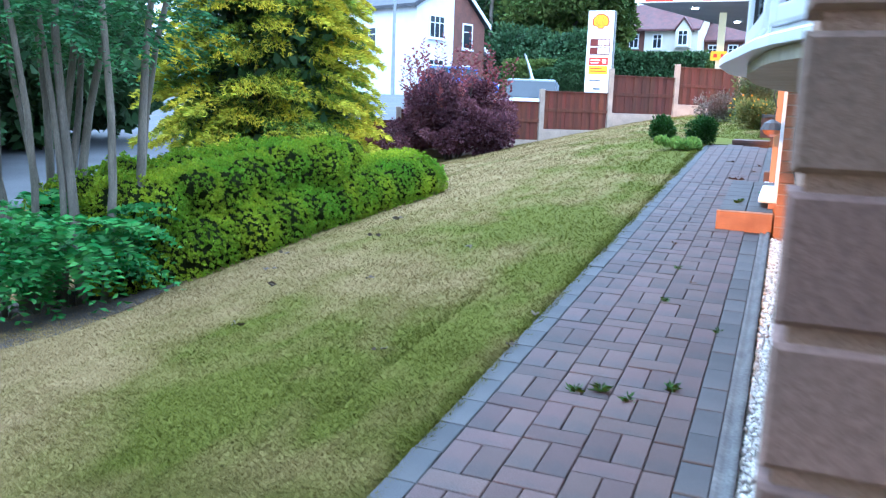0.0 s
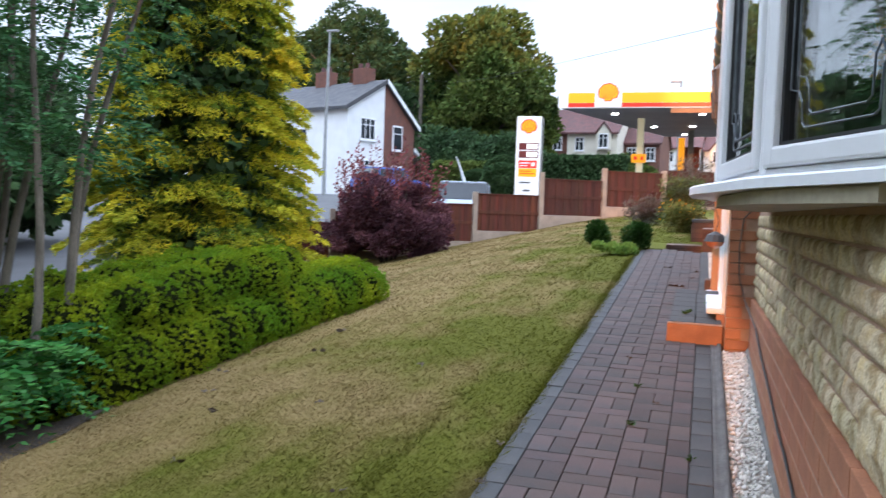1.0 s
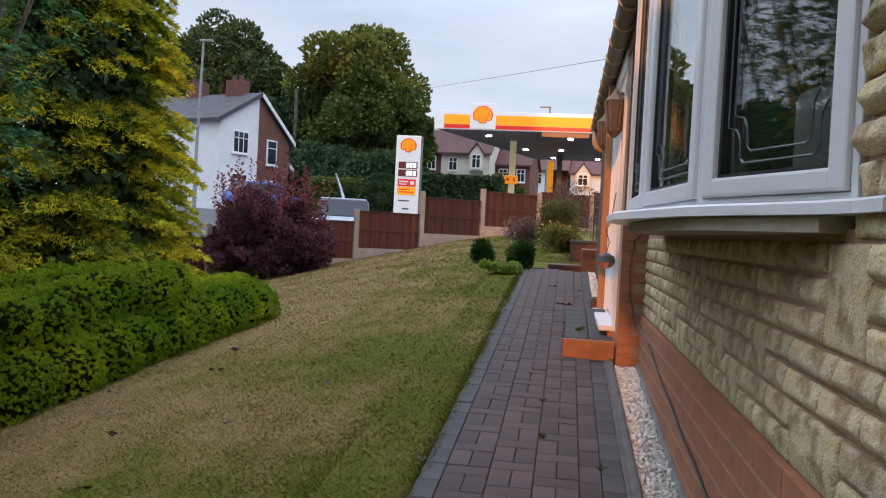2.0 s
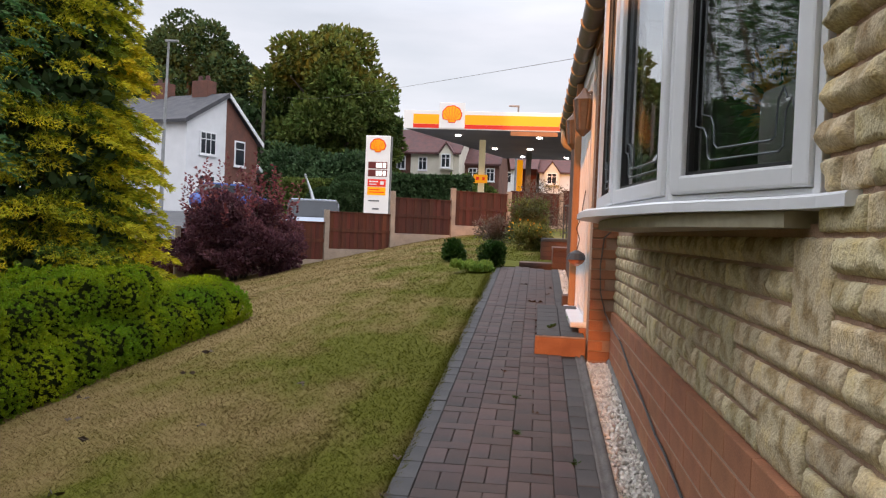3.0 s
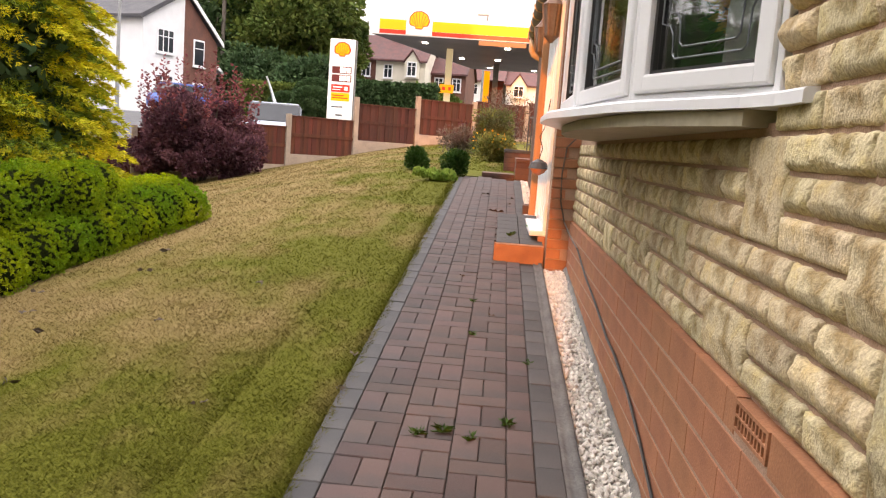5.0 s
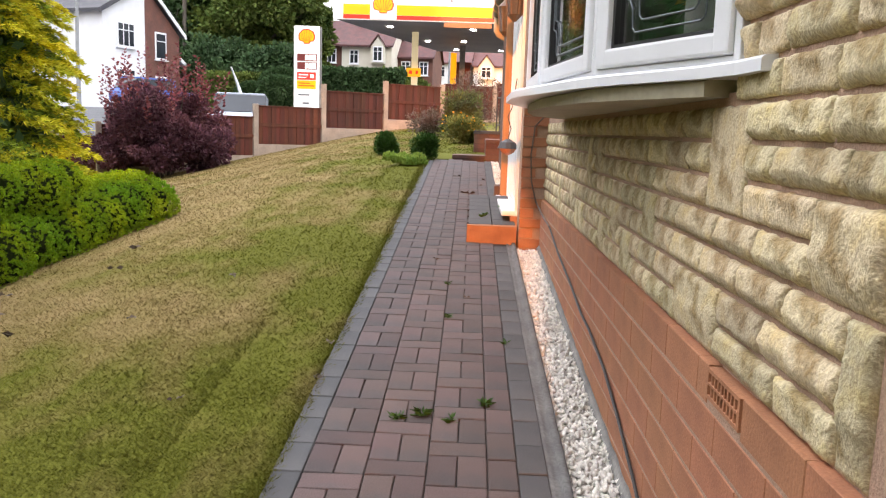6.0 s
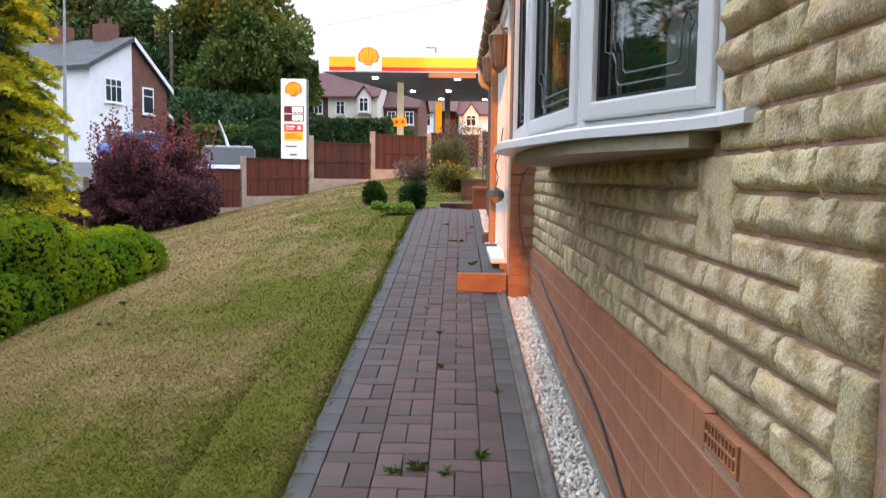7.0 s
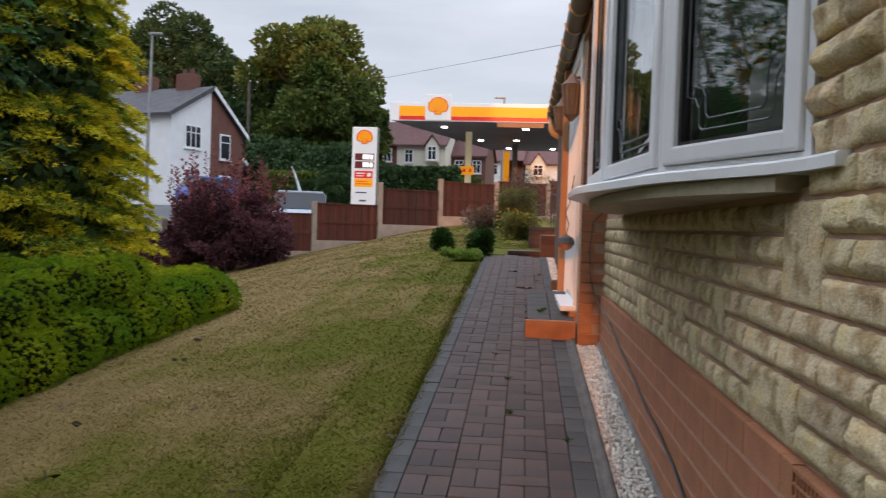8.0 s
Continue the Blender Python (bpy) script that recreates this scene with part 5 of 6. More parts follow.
orig, ways = [], []
tips = np.array(tips)
for k in range(2300):
    q = tips[rng.integers(len(tips))]
    w = unit(rng.normal(size=(1, 3)))[0] * np.array([1, 1, 0.5]) + np.array([0, 0, 0.1])
    orig.append(q + w * rng.uniform(0.1, 0.5) + np.array([0, 0, 0.25 * rng.random()]))
    ways.append(w)
p, d, ln = pinnate(orig, ways, rng)
f = new("crown", leaves("crown", p, d, ln, ln * 0.36, M_L_ROWAN, rng))
f.parent = rowan
orig, ways = [], []
for k in range(190):
    a = rng.uniform(0, 2 * math.pi)
    c = np.array([0.55, -0.32, 0.46])
    w = np.array([math.cos(a), math.sin(a), rng.uniform(-0.1, 0.9)])
    orig.append(c + w * np.array([0.36, 0.36, 0.42]) * rng.random() ** 0.5)
    ways.append(w)
for k in range(90):
    a = rng.uniform(0, 2 * math.pi)
    w = np.array([math.cos(a), math.sin(a), rng.uniform(-0.1, 0.9)])
    orig.append(np.array([0.05, -0.55, 0.30]) + w * 0.3 * rng.random() ** 0.5)
    ways.append(w)
p, d, ln = pinnate(orig, ways, rng, 15, 0.38, 0.5)
f = new("basal_growth", leaves("basal_growth", p, d, ln, ln * 0.4, M_L_SPROUT, rng))
f.parent = rowan
tagged(f, "fresh green basal shoots")
bm = bmesh.new()
bmesh.ops.create_circle(bm, cap_ends=True, radius=1.0, segments=28, matrix=Matrix.Diagonal((1.15, 1.0, 1, 1)))
bmesh.ops.subdivide_edges(bm, edges=bm.edges[:], cuts=2)
for v in bm.verts:
    k = 1 + 0.18 * noise.noise((v.co.x * 2, v.co.y * 2, 1))
    x, y = RX + 0.05 + v.co.x * k, RY - 0.55 + v.co.y * k * 1.15
    v.co = (x, y, land(x, y) + 0.06 * (1 - min(1.15, Vector((v.co.x / 1.15, v.co.y)).length)) + 0.006)
structure("soil_bed", bm, M_SOIL, "bare dark soil under the multi-stemmed tree", "soil")

# two box balls, a lime-green clump and the border at the top of the lawn
for (x, y, r, seed) in ((-0.78, 12.1, 0.19, 41), (-0.13, 11.25, 0.20, 42)):
    rng = np.random.default_rng(seed)
    lumps = [(rng.uniform(-0.55, 0.55) * r, rng.uniform(-0.5, 0.5) * r, r * rng.uniform(0.4, 1.35)) for _ in range(16)]
    p, d = shell(3600, lumps, rng.uniform(0.3, 0.65, 16) * r, rng, 0.4)
    plant("ball_shrub", p, d + np.array([0, 0, 0.4]), rng.uniform(0.025, 0.06, len(p)), 0.022, M_L_SHRUB, rng, "small round dark green box shrub on the lawn", "shrub", (x, y, land(x, y)), group="ball shrubs")
rng = np.random.default_rng(43)
p, d = shell(1500, [(rng.uniform(-0.2, 0.2), rng.uniform(-0.12, 0.12), rng.uniform(0.0, 0.05)) for k in range(9)], [(0.09, 0.09, 0.09)] * 9, rng, 0.2, 1)
plant("low_plant", p, d + np.array([0, 0, 0.5]), 0.06, 0.035, M_L_LIME, rng, "low lime-green spreading plant between the ball shrubs", "plant", (-0.36, 10.75, land(-0.36, 10.75)))
for nm, (x, y, hgt, r, mt, n, seed, lab) in {
        "border_a": (0.30, 16.2, 0.95, 0.24, M_L_MIXED, 7000, 51, "loose green border shrub by the fence"),
        "border_b": (0.42, 14.6, 0.44, 0.22, M_L_BLOOM, 4500, 52, "flowering border shrub with orange blooms"),
        "border_c": (-0.43, 16.6, 0.55, 0.22, M_L_HEATHER, 2600, 53, "dusty purple-grey heather clump in the border"),
        "border_d": (0.70, 18.4, 1.45, 0.50, M_L_HEATHER, 1500, 54, "tall rambling rose bush against the fence")}.items():
    rng = np.random.default_rng(seed)
    lumps = [(rng.uniform(-1, 1) * r, rng.uniform(-0.6, 0.6) * r, hgt * rng.uniform(0.2, 0.85)) for _ in range(22)]
    p, d = shell(n, lumps, rng.uniform(0.12, 0.26, 22) * (0.7 + hgt * 0.4), rng, 0.2)
    ob = plant("border_shrub", p, d + np.array([0, 0, 0.4]), rng.uniform(0.035, 0.08, n), rng.uniform(0.015, 0.03, n), mt, rng, lab, "shrub", (x, y, land(x, y) - 0.03), group="border shrubs")
    if nm in ("border_b", "border_c"):
        p, d = shell(60, lumps, np.full(22, 0.24 * (0.7 + hgt * 0.4)), rng, 0.9, 0.8)
        fl = new("flower_heads", leaves("flower_heads", p, d, 0.05, 0.045, M_PETAL if nm == "border_b" else M_L_PURPLE, rng))
        fl.parent = ob
        tagged(fl, kind="stuff")
    for k in range(5):
        a = k * 1.3
        part("stem", tube(bmesh.new(), [(0, 0, 0), (r * 0.5 * math.cos(a), r * 0.4 * math.sin(a), hgt * 0.8)], [0.012, 0.005], 5), M_TWIG, ob)


# far trees, hedges and clipped shrubs
def far_tree(name, x, y, top, width, mat, seed, label, n=26000, low=0.15, leaf=0.42, trunk=True, group="far trees"):
    rng = np.random.default_rng(seed)
    b = land(x, y)
    hgt = top - b
    ob = thing(name, (x, y, b), 0, label, "tree", group)
    if trunk:
        part("trunk", tube(bmesh.new(), [(0, 0, -0.3), (0.1, 0, hgt * 0.3), (0, 0.1, hgt * 0.75)], [hgt * 0.03, hgt * 0.022, hgt * 0.006], 10), M_BARK, ob)
        for k in range(6):
            a = k * 1.05
            part("limb", tube(bmesh.new(), [(0, 0, hgt * (0.25 + 0.05 * k)), (width * 0.2 * math.cos(a), width * 0.2 * math.sin(a), hgt * (0.42 + 0.05 * k)), (width * 0.36 * math.cos(a), width * 0.36 * math.sin(a), hgt * (0.5 + 0.05 * k))], [hgt * 0.012, hgt * 0.007, hgt * 0.003], 6), M_BARK, ob)
    lumps, rad = [], []
    for k in range(90):
        d = unit(rng.normal(size=(1, 3)))[0]
        s = rng.uniform(0.55, 0.9)
        lumps.append((d[0] * width / 2 * s, d[1] * width / 2 * s, hgt * (low + (1 - low) * (0.5 + 0.5 * d[2] * s))))
        q = rng.uniform(0.09, 0.17) * width
        rad.append((q, q, q * 0.8))
    p, d = shell(n, lumps, rad, rng, 0.45)
    f = new("crown", leaves("crown", p, d + rng.normal(0, 0.5, d.shape) + np.array([0, 0, 0.2]), leaf * rng.uniform(0.6, 1.3, n), leaf * rng.uniform(0.5, 0.9, n), mat, rng))
    f.parent = ob
    return ob


far_tree("oak_tree", -16.7, 63, 17.2, 11.0, M_L_TREE, 61, "broad rounded green tree behind the filling station", 42000, 0.1, 0.40)
far_tree("dark_tree", -34.3, 76, 21.8, 13.5, M_L_TREE_DARK, 62, "tall dense dark green tree behind the white house", 42000, 0.1, 0.42)
far_tree("dark_tree", -45, 78, 20, 13, M_L_TREE_DARK, 63, "tall dense dark green tree behind the white house", 22000, 0.1, 0.5)
far_tree("roadside_tree", -22.5, 62, 11.8, 7, M_L_TREE_DARK, 64, "smaller dark tree beside the telegraph pole", 16000, 0.05, 0.4)
far_tree("roadside_tree", -13.2, 66, 12.6, 4.6, M_L_TREE, 65, "narrow green tree at the edge of the houses", 12000, 0.05, 0.4)
far_tree("roadside_tree", -12.0, 52, 6.6, 6.0, M_L_TREE_DARK, 66, "dark bushy growth under the big tree", 12000, -0.1, 0.3, False)
far_tree("roadside_tree", -16.0, 54, 6.8, 6.5, M_L_TREE_DARK, 67, "dark bushy growth under the big tree", 12000, -0.1, 0.3, False)
far_tree("roadside_tree", -5.5, 66, 6.0, 5.0, M_L_TREE, 68, "green garden bush before the cream house", 9000, -0.1, 0.3, False)
for k, (x, y, top, w) in enumerate(((-15, 9.5, 5.0, 6), (-14, 4, 5.0, 7), (-17, 15, 4.8, 7), (-13, -3, 5, 7))):
    far_tree("garden_tree", x, y, top, w, M_L_TREE_DARK, 70 + k, "dark leafy tree on the far side of the lane", 26000, -0.05, 0.34, True, "lane trees")
# unseen tree belt added behind the viewer to keep the garden in evening shade
for k in range(8):
    far_tree("boundary_tree", -33.0 + 3.65 * k, -13 + 0.5 * (k % 2), 22.0, 6.5, M_L_TREE_DARK, 80 + k, "added unseen dense dark tree behind the garden that blocks the low sun", 7000, -0.05, 0.85, True, "boundary trees")


def clipped(name, x0, x1, y, z1, depth, mat, seed, label, n=9000):
    rng = np.random.default_rng(seed)
    b = min(land(x0, y), land(x1, y))
    L = x1 - x0
    side = rng.random(n)
    p = np.stack([x0 + L * rng.random(n), y + depth * rng.random(n), b + (z1 - b) * rng.random(n)], 1)
    top = side < 0.4
    p[top, 2] = z1 + rng.normal(0, 0.04, top.sum())
    front = (side >= 0.4) & (side < 0.85)
    p[front, 1] = y + rng.normal(0, 0.05, front.sum())
    d = rng.normal(size=(n, 3)) + np.array([0, -0.4, 0.6])
    ob = plant(name, p - np.array([(x0 + x1) / 2, y, b]), d, 0.16, 0.11, mat, rng, label, "hedge", ((x0 + x1) / 2, y, b))
    part("inner_twigs", boxed(-L / 2 + 0.08, L / 2 - 0.08, 0.08, depth - 0.05, -0.3, z1 - b - 0.08, 0.05), M_L_TREE_DARK, ob)


clipped("clipped_hedge", -6.1, -2.4, 34, 3.62, 1.2, M_L_TREE_DARK, 91, "long dark clipped hedge in front of the houses")
clipped("clipped_hedge", -11.4, -8.2, 36, 3.4, 1.2, M_L_TREE, 92, "mid-green clipped hedge across the road")
# this unseen hedge is added as the left edge of the sun's slit
clipped("boundary_hedge", -16, -0.35, -6.5, 3.6, 1.2, M_L_TREE_DARK, 93, "added unseen tall dark hedge behind the garden that narrows the sunlight", 12000)
for (x, y, r, z) in ((-7.5, 33.5, 0.85, 2.75), (-8.9, 34.5, 0.7, 2.6), (-7.9, 35.5, 0.9, 3.2)):
    rng = np.random.default_rng(int(100 + x * -10))
    p, d = shell(4200, [(0, 0, 0)], [(r, r, r * 0.8)], rng, 0.8)
    ob = plant("round_shrub", p, d, 0.14, 0.1, M_L_TREE_DARK, rng, "dark rounded shrub across the road", "shrub", (x, y, z - r * 0.2), group="round shrubs")
    part("inner_twigs", tube(bmesh.new(), [(0, 0, land(x, y) - z), (0, 0, -r * 0.5), (0, 0, r * 0.5)], [r * 0.5, r * 0.75, r * 0.4], 10), M_L_TREE_DARK, ob)

# ---- grass blades on the lawn ----
rng = np.random.default_rng(7)
N = 620000
dist = 1.3 * (22 / 1.3) ** rng.random(N)
ang = rng.uniform(radians(84), radians(158), N)
bx, by = 0.5 + dist * np.cos(ang), dist * np.sin(ang)
edge = rng.random(N) < 0.012
bx[edge] = -0.112 - rng.normal(0, 0.022, edge.sum())
by[edge] = 1.2 + 10 * rng.random(edge.sum()) ** 1.6
dist = np.hypot(bx - 0.5, by)
keep = ((bx < -0.075) & (by > 0.9)) | ((by > 12.1) & (bx < 0.6))
bx, by, dist, edge = bx[keep], by[keep], dist[keep], edge[keep]
n = len(bx)
bz = np.array([land(x, y) + 0.012 * noise.noise((x * 1.7, y * 1.7, 3)) + (0.03 * noise.noise((x * 0.5, y * 0.5, 8)) if x < -0.5 else 0) for x, y in zip(bx, by)]) - 0.004
hgt = rng.uniform(0.006, 0.017, n) * (1 + 0.05 * dist) * np.where(edge, 1.45, 1)
wid = rng.uniform(0.0014, 0.003, n) * (0.8 + 0.2 * dist)
a = rng.uniform(0, 2 * math.pi, n)
lean = rng.uniform(0.7, 2.2, n) * hgt
b = rng.uniform(0, 2 * math.pi, n)
base = np.stack([bx, by, bz], 1)
sd = np.stack([np.cos(a), np.sin(a), np.zeros(n)], 1) * wid[:, None]
tip = base + np.stack([np.cos(b) * lean, np.sin(b) * lean, hgt], 1)
v = np.stack([base - sd, base + sd, tip], 1).reshape(-1, 3)
f = np.arange(3 * n).reshape(-1, 3)
tagged(new("grass", mesh_np("grass", v, f, M_GRASS)), "short mown grass, part dry and part green", "grass", "", "stuff")

# ---- pieces: bricks, stones, pavers ----
def block_mesh(name, lx, ly, lz, cham, mat):
    """A block with its top edges chamfered; its top is at z = 0."""
    bm = bmesh.new()
    q = [bm.verts.new((sx * (lx / 2), sy * (ly / 2), -lz)) for sx, sy in ((-1, -1), (1, -1), (1, 1), (-1, 1))]
    r = [bm.verts.new((sx * lx / 2, sy * ly / 2, -cham)) for sx, sy in ((-1, -1), (1, -1), (1, 1), (-1, 1))]
    t = [bm.verts.new((sx * (lx / 2 - cham), sy * (ly / 2 - cham), 0)) for sx, sy in ((-1, -1), (1, -1), (1, 1), (-1, 1))]
    for a, b in ((q, r), (r, t)):
        for i in range(4):
            bm.faces.new((a[i], a[(i + 1) % 4], b[(i + 1) % 4], b[i]))
    bm.faces.new(t)
    return mesh_of(name, bm, mat)


rng = np.random.default_rng(3)
PJ = 0.0035
PAVE = {(a, g): block_mesh("paver", *( (0.2 - PJ, 0.1 - PJ) if a else (0.1 - PJ, 0.2 - PJ)), 0.05, 0.0035, M_PAVER_GREY if g else M_PAVER) for a in (0, 1) for g in (0, 1)}
slots = []
y = 1.05
while y < PATH_END - 0.2:
    for col in range(3):
        yy = y + (0.1, 0.2, 0.05)[col]
        slots.append((0.1 + 0.2 * col, yy + 0.05, 1, 0))
        slots.append((0.05 + 0.2 * col, yy + 0.2, 0, 0))
        slots.append((0.15 + 0.2 * col, yy + 0.2, 0, 0))
    y += 0.3
y = 1.05
while y < PATH_END - 0.2:
    slots += [(-0.05, y + 0.1, 0, 1), (0.65, y + 0.04, 0, 0), (0.75, y + 0.15, 0, 1)]
    y += 0.2
slots.sort(key=lambda s: s[1])
slots = [s for s in slots if not (s[0] > 0.53 and 6.0 < s[1] < 7.5)]
for x, y, a, g in slots[:300]:
    ob = new("paver", PAVE[a, g])
    ob.parent = path
    ob.matrix_basis = pose(x, y, rng.uniform(-0.002, 0.002), rng.normal(0, 0.5), rng.normal(0, 0.5), rng.normal(0, 0.4))
for g in (0, 1):
    V, F = [], []
    for x, y, a, gg in slots[300:]:
        if gg != g:
            continue
        me = PAVE[a, g]
        o = len(V)
        V += [(q.co.x + x, q.co.y + y, q.co.z + rng.uniform(-0.001, 0.001)) for q in me.vertices]
        F += [tuple(i + o for i in pl.vertices) for pl in me.polygons]
    me = bpy.data.meshes.new("far_pavers")
    me.from_pydata(V, [], F)
    me.materials.append(M_PAVER_GREY if g else M_PAVER)
    ob = tagged(new("far_pavers", me), "block pavers further along the path", "paving", "", "stuff")
    ob.matrix_basis = path_m


def broken_face(w, h, deep, seed, grain):
    """A stone w wide and h high with a pitched, broken face that stands deep metres proud towards -x."""
    rs = np.random.default_rng(seed)
    ny, nz = max(4, int(w / grain) + 2), max(4, int(h / grain) + 2)
    lean, twist = rs.uniform(-0.3, 0.45), rs.uniform(-0.25, 0.25)
    cut = 0.0055
    pitched = rs.random() < 0.75
    ridge, under, over = rs.uniform(0.24, 0.46), rs.uniform(0.1, 0.4), rs.uniform(0.4, 0.75)
    verts, faces = [], []
    for j in range(nz + 1):
        for i in range(ny + 1):
            u, v = i / ny, j / nz
            y = 0.0 if i == 0 else w if i == ny else 0.0025 + (i - 1) / (ny - 2) * (w - 0.005)
            z = 0.0 if j == 0 else h if j == nz else 0.0025 + (j - 1) / (nz - 2) * (h - 0.005)
            u, v = y / w, z / h
            rim = min(y, w - y, z, h - z)
            e = min(1.0, rim / cut)
            big = noise.noise((y * 16 + seed, z * 16, seed * 0.7))
            small = noise.noise((y * 60, z * 60 + seed, seed * 0.3)) + 0.6 * noise.noise((y * 130, z * 130 + seed, seed * 0.9))
            big -= 0.5 * abs(noise.noise((y * 24 + 3, z * 24 + seed, seed * 0.2)))
            if pitched:
                at = ridge + 0.22 * noise.noise((y * 11 + seed, seed * 0.31, 0.5)) + 0.05 * noise.noise((y * 45, seed, 0.2))
                form = under + (1 - under) * v / at if v < at else 1 - (1 - over) * (v - at) / (1 - at)
            else:
                form = 0.62 + 0.3 * lean * (v - 0.5) * 2
            form += 0.2 * twist * (u - 0.5) * 2 + 0.2 * big
            d = e ** 0.6 * deep * form + e * 0.0030 * small
            if 1 < i < ny - 1 and 1 < j < nz - 1:
                y, z = y + rs.normal(0, grain * 0.14), z + rs.normal(0, grain * 0.14)
            else:
                y, z = y + 0.004 * noise.noise((z * 30, seed, u * 9)), z + 0.004 * noise.noise((y * 30, seed + 5, v * 9))
            verts.append((-max(d, 0.0), y, z))
    k = ny + 1
    for j in range(nz):
        for i in range(ny):
            p0, p1, p2, p3 = j * k + i, j * k + i + 1, (j + 1) * k + i + 1, (j + 1) * k + i
            faces += [(p0, p2, p1), (p0, p3, p2)] if (i + j) % 2 else [(p0, p3, p1), (p1, p3, p2)]
    rim = list(range(k)) + [j * k + ny for j in range(1, nz + 1)] + [nz * k + i for i in range(ny - 1, -1, -1)] + [j * k for j in range(nz - 1, 0, -1)]
    o = len(verts)
    verts += [(0.012, verts[i][1], verts[i][2]) for i in rim]
    n = len(rim)
    faces += [(rim[i], rim[(i + 1) % n], o + (i + 1) % n, o + i) for i in range(n)]
    me = bpy.data.meshes.new("stone")
    me.from_pydata(verts, [], faces)
    me.polygons.foreach_set("use_smooth", [True] * len(me.polygons))
    me.materials.append(M_STONE)
    return me


rng = np.random.default_rng(77)
ROW, Z0S = 0.0805, 0.812
J = 0.011


def lay_stone(y0, y1, z0, z1, proud=None):
    w, h = y1 - y0 - J, z1 - z0 - J
    ob = new("stone", broken_face(w, h, proud or rng.uniform(0.013, 0.021), int(rng.integers(1, 5000)), 0.0085 if y0 < 2.4 else 0.012 if y0 < 3.6 else 0.02))
    ob.parent = wall_front
    ob.location = (WALL_X - 0.002, y0 + J / 2, z0 + J / 2)


taken = {}


def free(y0, y1, r0, r1):
    return all(not any(a < y1 - 1e-4 and b > y0 + 1e-4 for a, b in taken.get(r, ())) for r in range(r0, r1))


def claim(y0, y1, r0, r1, proud=None):
    for r in range(r0, r1):
        taken.setdefault(r, []).append((y0, y1))
    lay_stone(y0, y1, Z0S + ROW * r0, Z0S + ROW * r1, proud)


# the larger stones first, then the courses round them
claim(1.055, 1.158, 0, 3, 0.02)
claim(1.645, 1.905, 4, 7, 0.014)
claim(1.055, 1.297, 3, 5, 0.024)
claim(1.750, 2.110, 0, 2, 0.018)
for row, joints in ((6, (1.055, 1.27, 1.645)), (5, (1.055, 1.197, 1.487, 1.645)), (4, (1.297, 1.645)), (3, (1.297, 1.552, 1.80, 2.13)), (2, (1.158, 1.38, 1.627, 1.89)), (1, (1.158, 1.486, 1.75)), (0, (1.158, 1.40, 1.75))):
    for y0, y1 in zip(joints, joints[1:]):
        claim(y0, y1, row, row + 1, 0.021)
claim(1.905, 2.265, 4, 5)
for y0, y1, r0, r1 in ((2.40, 2.56, 2, 4), (2.74, 2.90, 0, 2), (2.98, 3.10, 1, 3), (3.28, 3.42, 0, 2), (3.7, 3.82, 3, 6), (4.3, 4.45, 1, 3), (4.9, 5.0, 0, 3)):
    claim(y0, y1, r0, r1)
for r in range(0, 24):
    y_end = 5.945 if r < 7 else 1.715 + 0.025 * (r % 2)
    y = 1.055
    while y < y_end - 0.03:
        w = rng.choice([0.14, 0.18, 0.23, 0.28, 0.09], p=[0.22, 0.28, 0.27, 0.14, 0.09]) * rng.uniform(0.9, 1.1)
        stop = min([a for a, b in taken.get(r, ()) if a >= y - 1e-4] + [y_end])
        inside = [b for a, b in taken.get(r, ()) if a <= y + 1e-4 < b]
        if inside:
            y = max(inside)
            continue
        y1 = min(y + w, stop)
        if stop - y1 < 0.07:
            y1 = stop if stop - y < 0.3 else (y + stop) / 2
        if y1 - y > 0.03:
            high = 2 if (r < 6 and rng.random() < 0.05 and free(y, y1, r + 1, r + 2)) else 1
            claim(y, y1, r, r + high, 0.034 if r > 7 and y1 > 1.69 else None)
        y = y1


def brick_mesh(lx, ly, lz, mat, c=0.003):
    bm = bmesh.new()
    box(bm, 0, lx, 0, ly, 0, lz, 0)
    bmesh.ops.bevel(bm, geom=[e for e in bm.edges if all(v.co.x < 1e-6 for v in e.verts)], offset=c, segments=1, affect="EDGES")
    return mesh_of("brick", bm, mat)


B_FULL = brick_mesh(0.045, 0.215, 0.066, M_BRICK)
B_HALF = brick_mesh(0.045, 0.1025, 0.066, M_BRICK)
B_GREY = brick_mesh(0.045, 0.215, 0.066, M_BRICK_GREY)
B_GREY_H = brick_mesh(0.045, 0.1025, 0.066, M_BRICK_GREY)
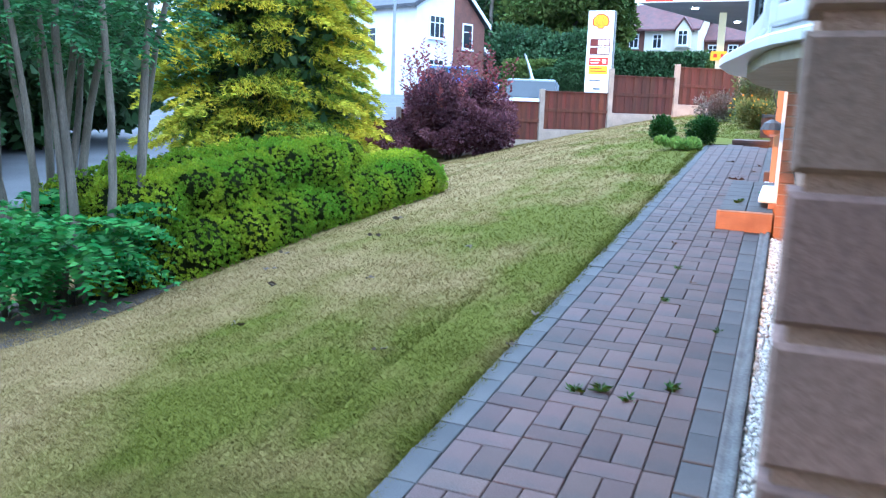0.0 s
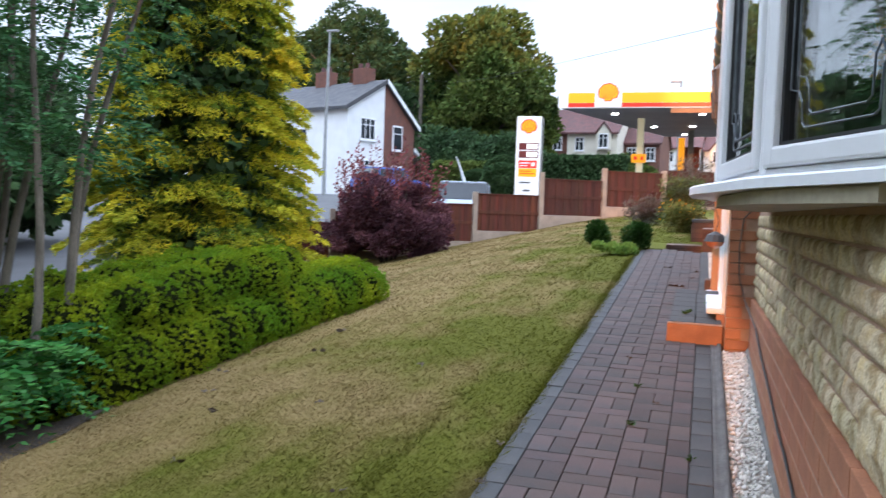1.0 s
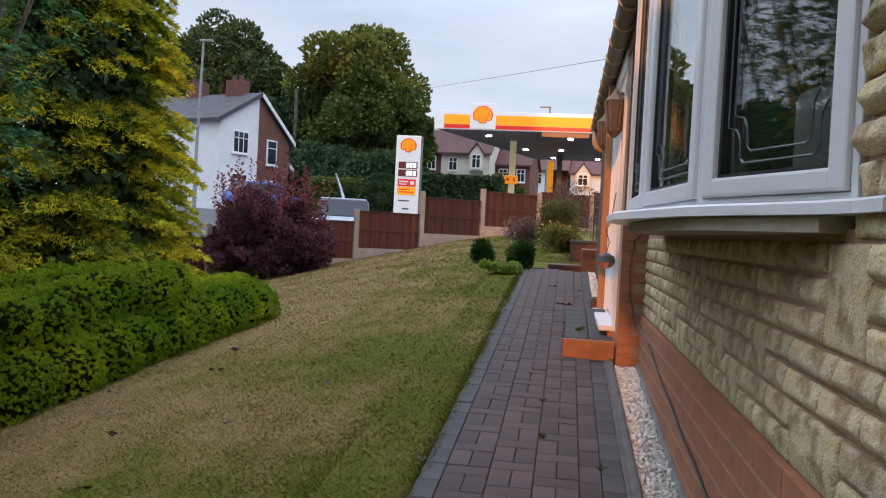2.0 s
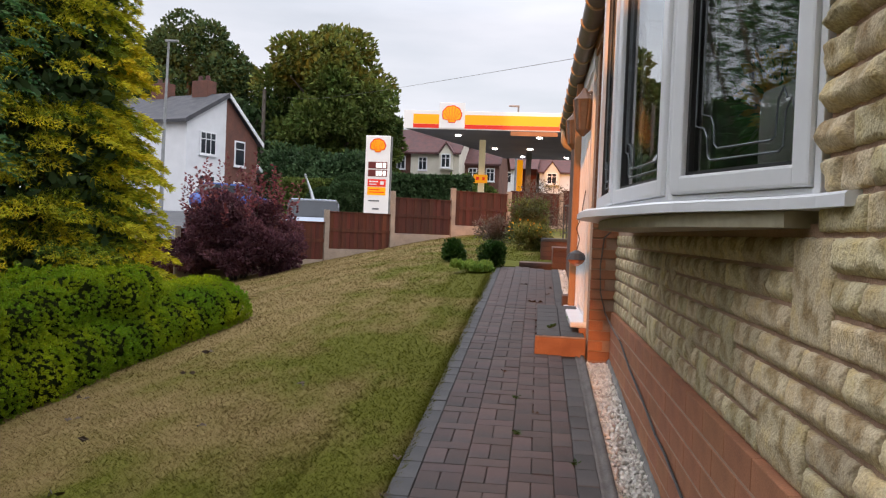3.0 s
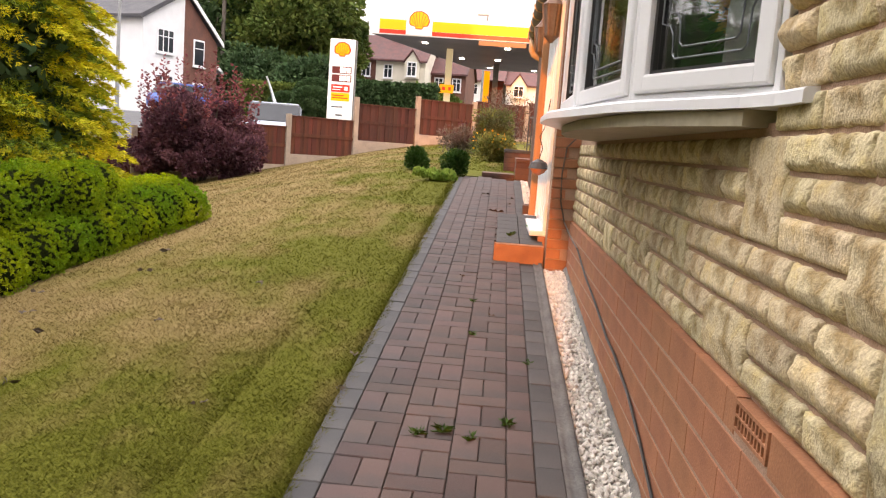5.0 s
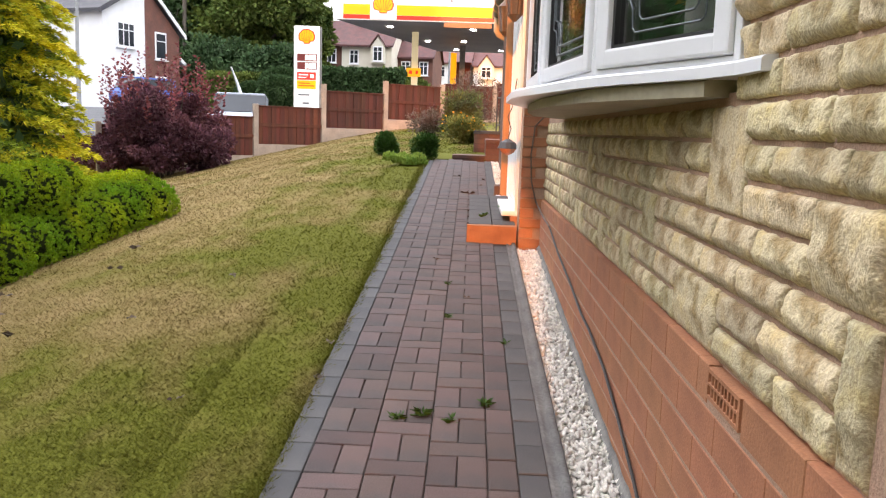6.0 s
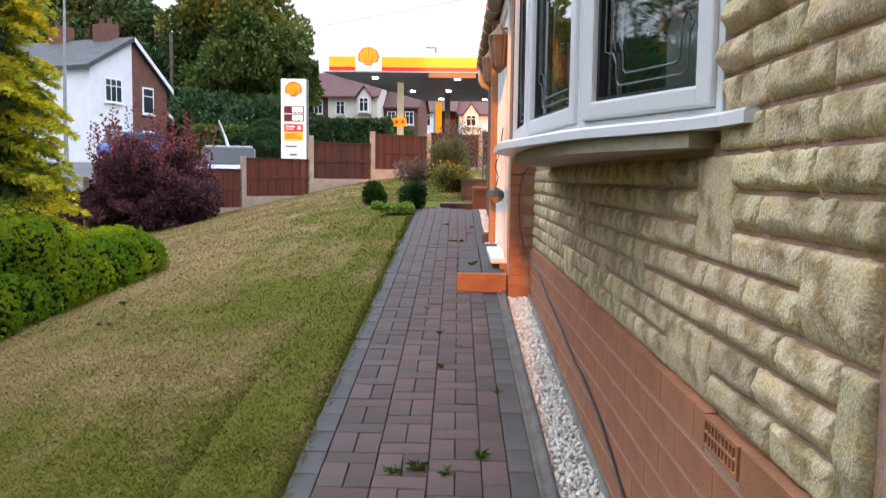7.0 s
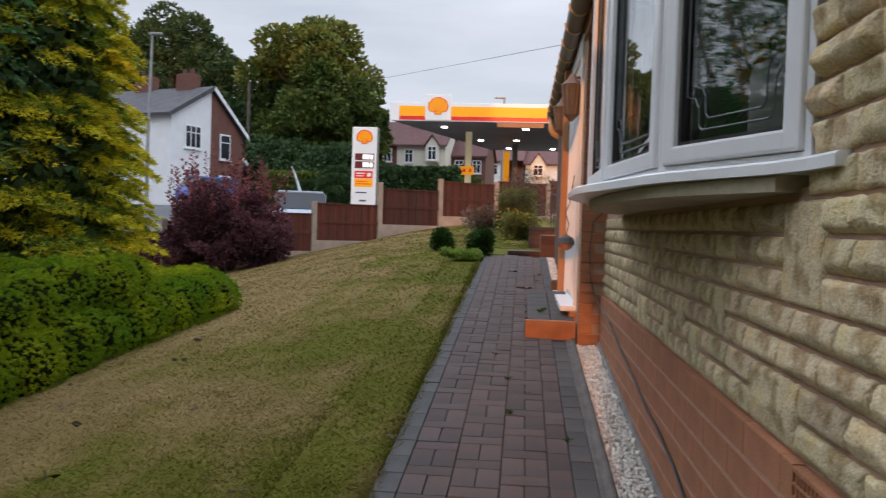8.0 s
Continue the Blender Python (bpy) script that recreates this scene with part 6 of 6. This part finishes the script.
# plinth, face 1.04, broad courses with tight upright joints up to the stonework
structure("plinth", boxed(1.0425, 1.072, 0.73, 5.95, -0.3, 0.799), M_MORTAR, "mortar bed of the brick plinth", "wall")
B_BROAD = brick_mesh(0.045, 0.2925, 0.086, M_BRICK, 0.002)
B_BROAD_H = brick_mesh(0.045, 0.145, 0.086, M_BRICK, 0.002)
for c in range(0, 9):
    z = 0.7265 - 0.096 * c
    y = 0.90 - (0.1475 if c % 2 else 0)
    while y < 5.9:
        ln = 0.2925 if y + 0.29 < 5.945 else 0.145
        vent_gap = c == 0 and y < 1.705 and y + ln > 1.482
        if vent_gap:
            for g0, g1 in ((y, 1.483), (1.705, y + ln)):
                if g1 - g0 > 0.02:
                    ob = new("brick", brick_mesh(0.045, g1 - g0, 0.086, M_BRICK, 0.002))
                    ob.parent = wall_front
                    ob.location = (1.040, g0, z)
        elif z > -0.25 + 0.07 * y and y + ln < 5.96:
            ob = new("brick", B_BROAD if ln > 0.2 else B_BROAD_H)
            ob.parent = wall_front
            ob.location = (1.040 + rng.uniform(-0.0006, 0.0006), y, z)
        y += ln + 0.0025
foot = structure("plinth_foot", bmesh.new(), M_CONCRETE, "thin mortar fillet where the plinth meets the gravel", "trim")
bm = bmesh.new()
ring = []
for k in range(161):
    y = 0.6 + k * 5.34 / 160
    out = 0.016 + 0.008 * noise.noise((y * 6, 4.0, 1.0))
    ring.append([bm.verts.new(q) for q in ((1.039, y, -0.08), (1.039 - out, y, -0.08), (1.039 - out, y, -0.018), (1.039, y, 0.016 + 0.012 * noise.noise((y * 9, 1.0, 7.0))))])
for r0, r1 in zip(ring, ring[1:]):
    for i in range(4):
        bm.faces.new((r0[i], r1[i], r1[(i + 1) % 4], r0[(i + 1) % 4])).smooth = True
bm.faces.new(ring[0])
bm.faces.new(ring[-1][::-1])
bmesh.ops.recalc_face_normals(bm, faces=bm.faces[:])
bm.to_mesh(foot.data)
bm.free()
foot.matrix_basis = path_m
# grey-brown bricks between the stone end and the porch, on the wall's plane
for c in range(-1, 26):
    z = 0.735 + 0.075 * c - 0.075
    y = 0.75 + (0.1125 if c % 2 else 0)
    while y + 0.05 < 1.05:
        ln = 0.215 if y + 0.215 < 1.05 else 0.1025
        if y + ln < 1.056 and z > 0.73:
            ob = new("brick", B_GREY if ln > 0.2 else B_GREY_H)
            ob.parent = wall_front
            ob.location = (WALL_X - 0.012, y, z)
        y += ln + 0.01
# brick faces of the return by the door and of the porch corner, turned towards the approach
for c in range(0, 33):
    z = 0.30 + 0.075 * c
    x = 0.885
    for ln, me in (((0.1025, B_HALF), (0.0, None)) if c % 2 else ((0.215, B_FULL), (0.0, None))):
        if me is None:
            continue
        ob = new("brick", me)
        ob.parent = wall_return
        ob.matrix_basis = pose(x + ln, 5.945, z, 0, 0, 90)
for c in range(0, 40):
    z = -0.2 + 0.075 * c
    for k in range(3):
        off = 0.1125 if c % 2 else 0.0
        x0 = 0.905 + k * 0.225 - off
        if k == 0 and c % 2:
            ob = new("brick", B_GREY_H)
            ob.matrix_basis = pose(0.905 + 0.1025, 0.449, z, 0, 0, 90)
        elif x0 > 0.89:
            ob = new("brick", B_GREY)
            ob.matrix_basis = pose(x0 + 0.215, 0.449, z, 0, 0, 90)
        else:
            continue
        ob.parent = porch_and_sun_block
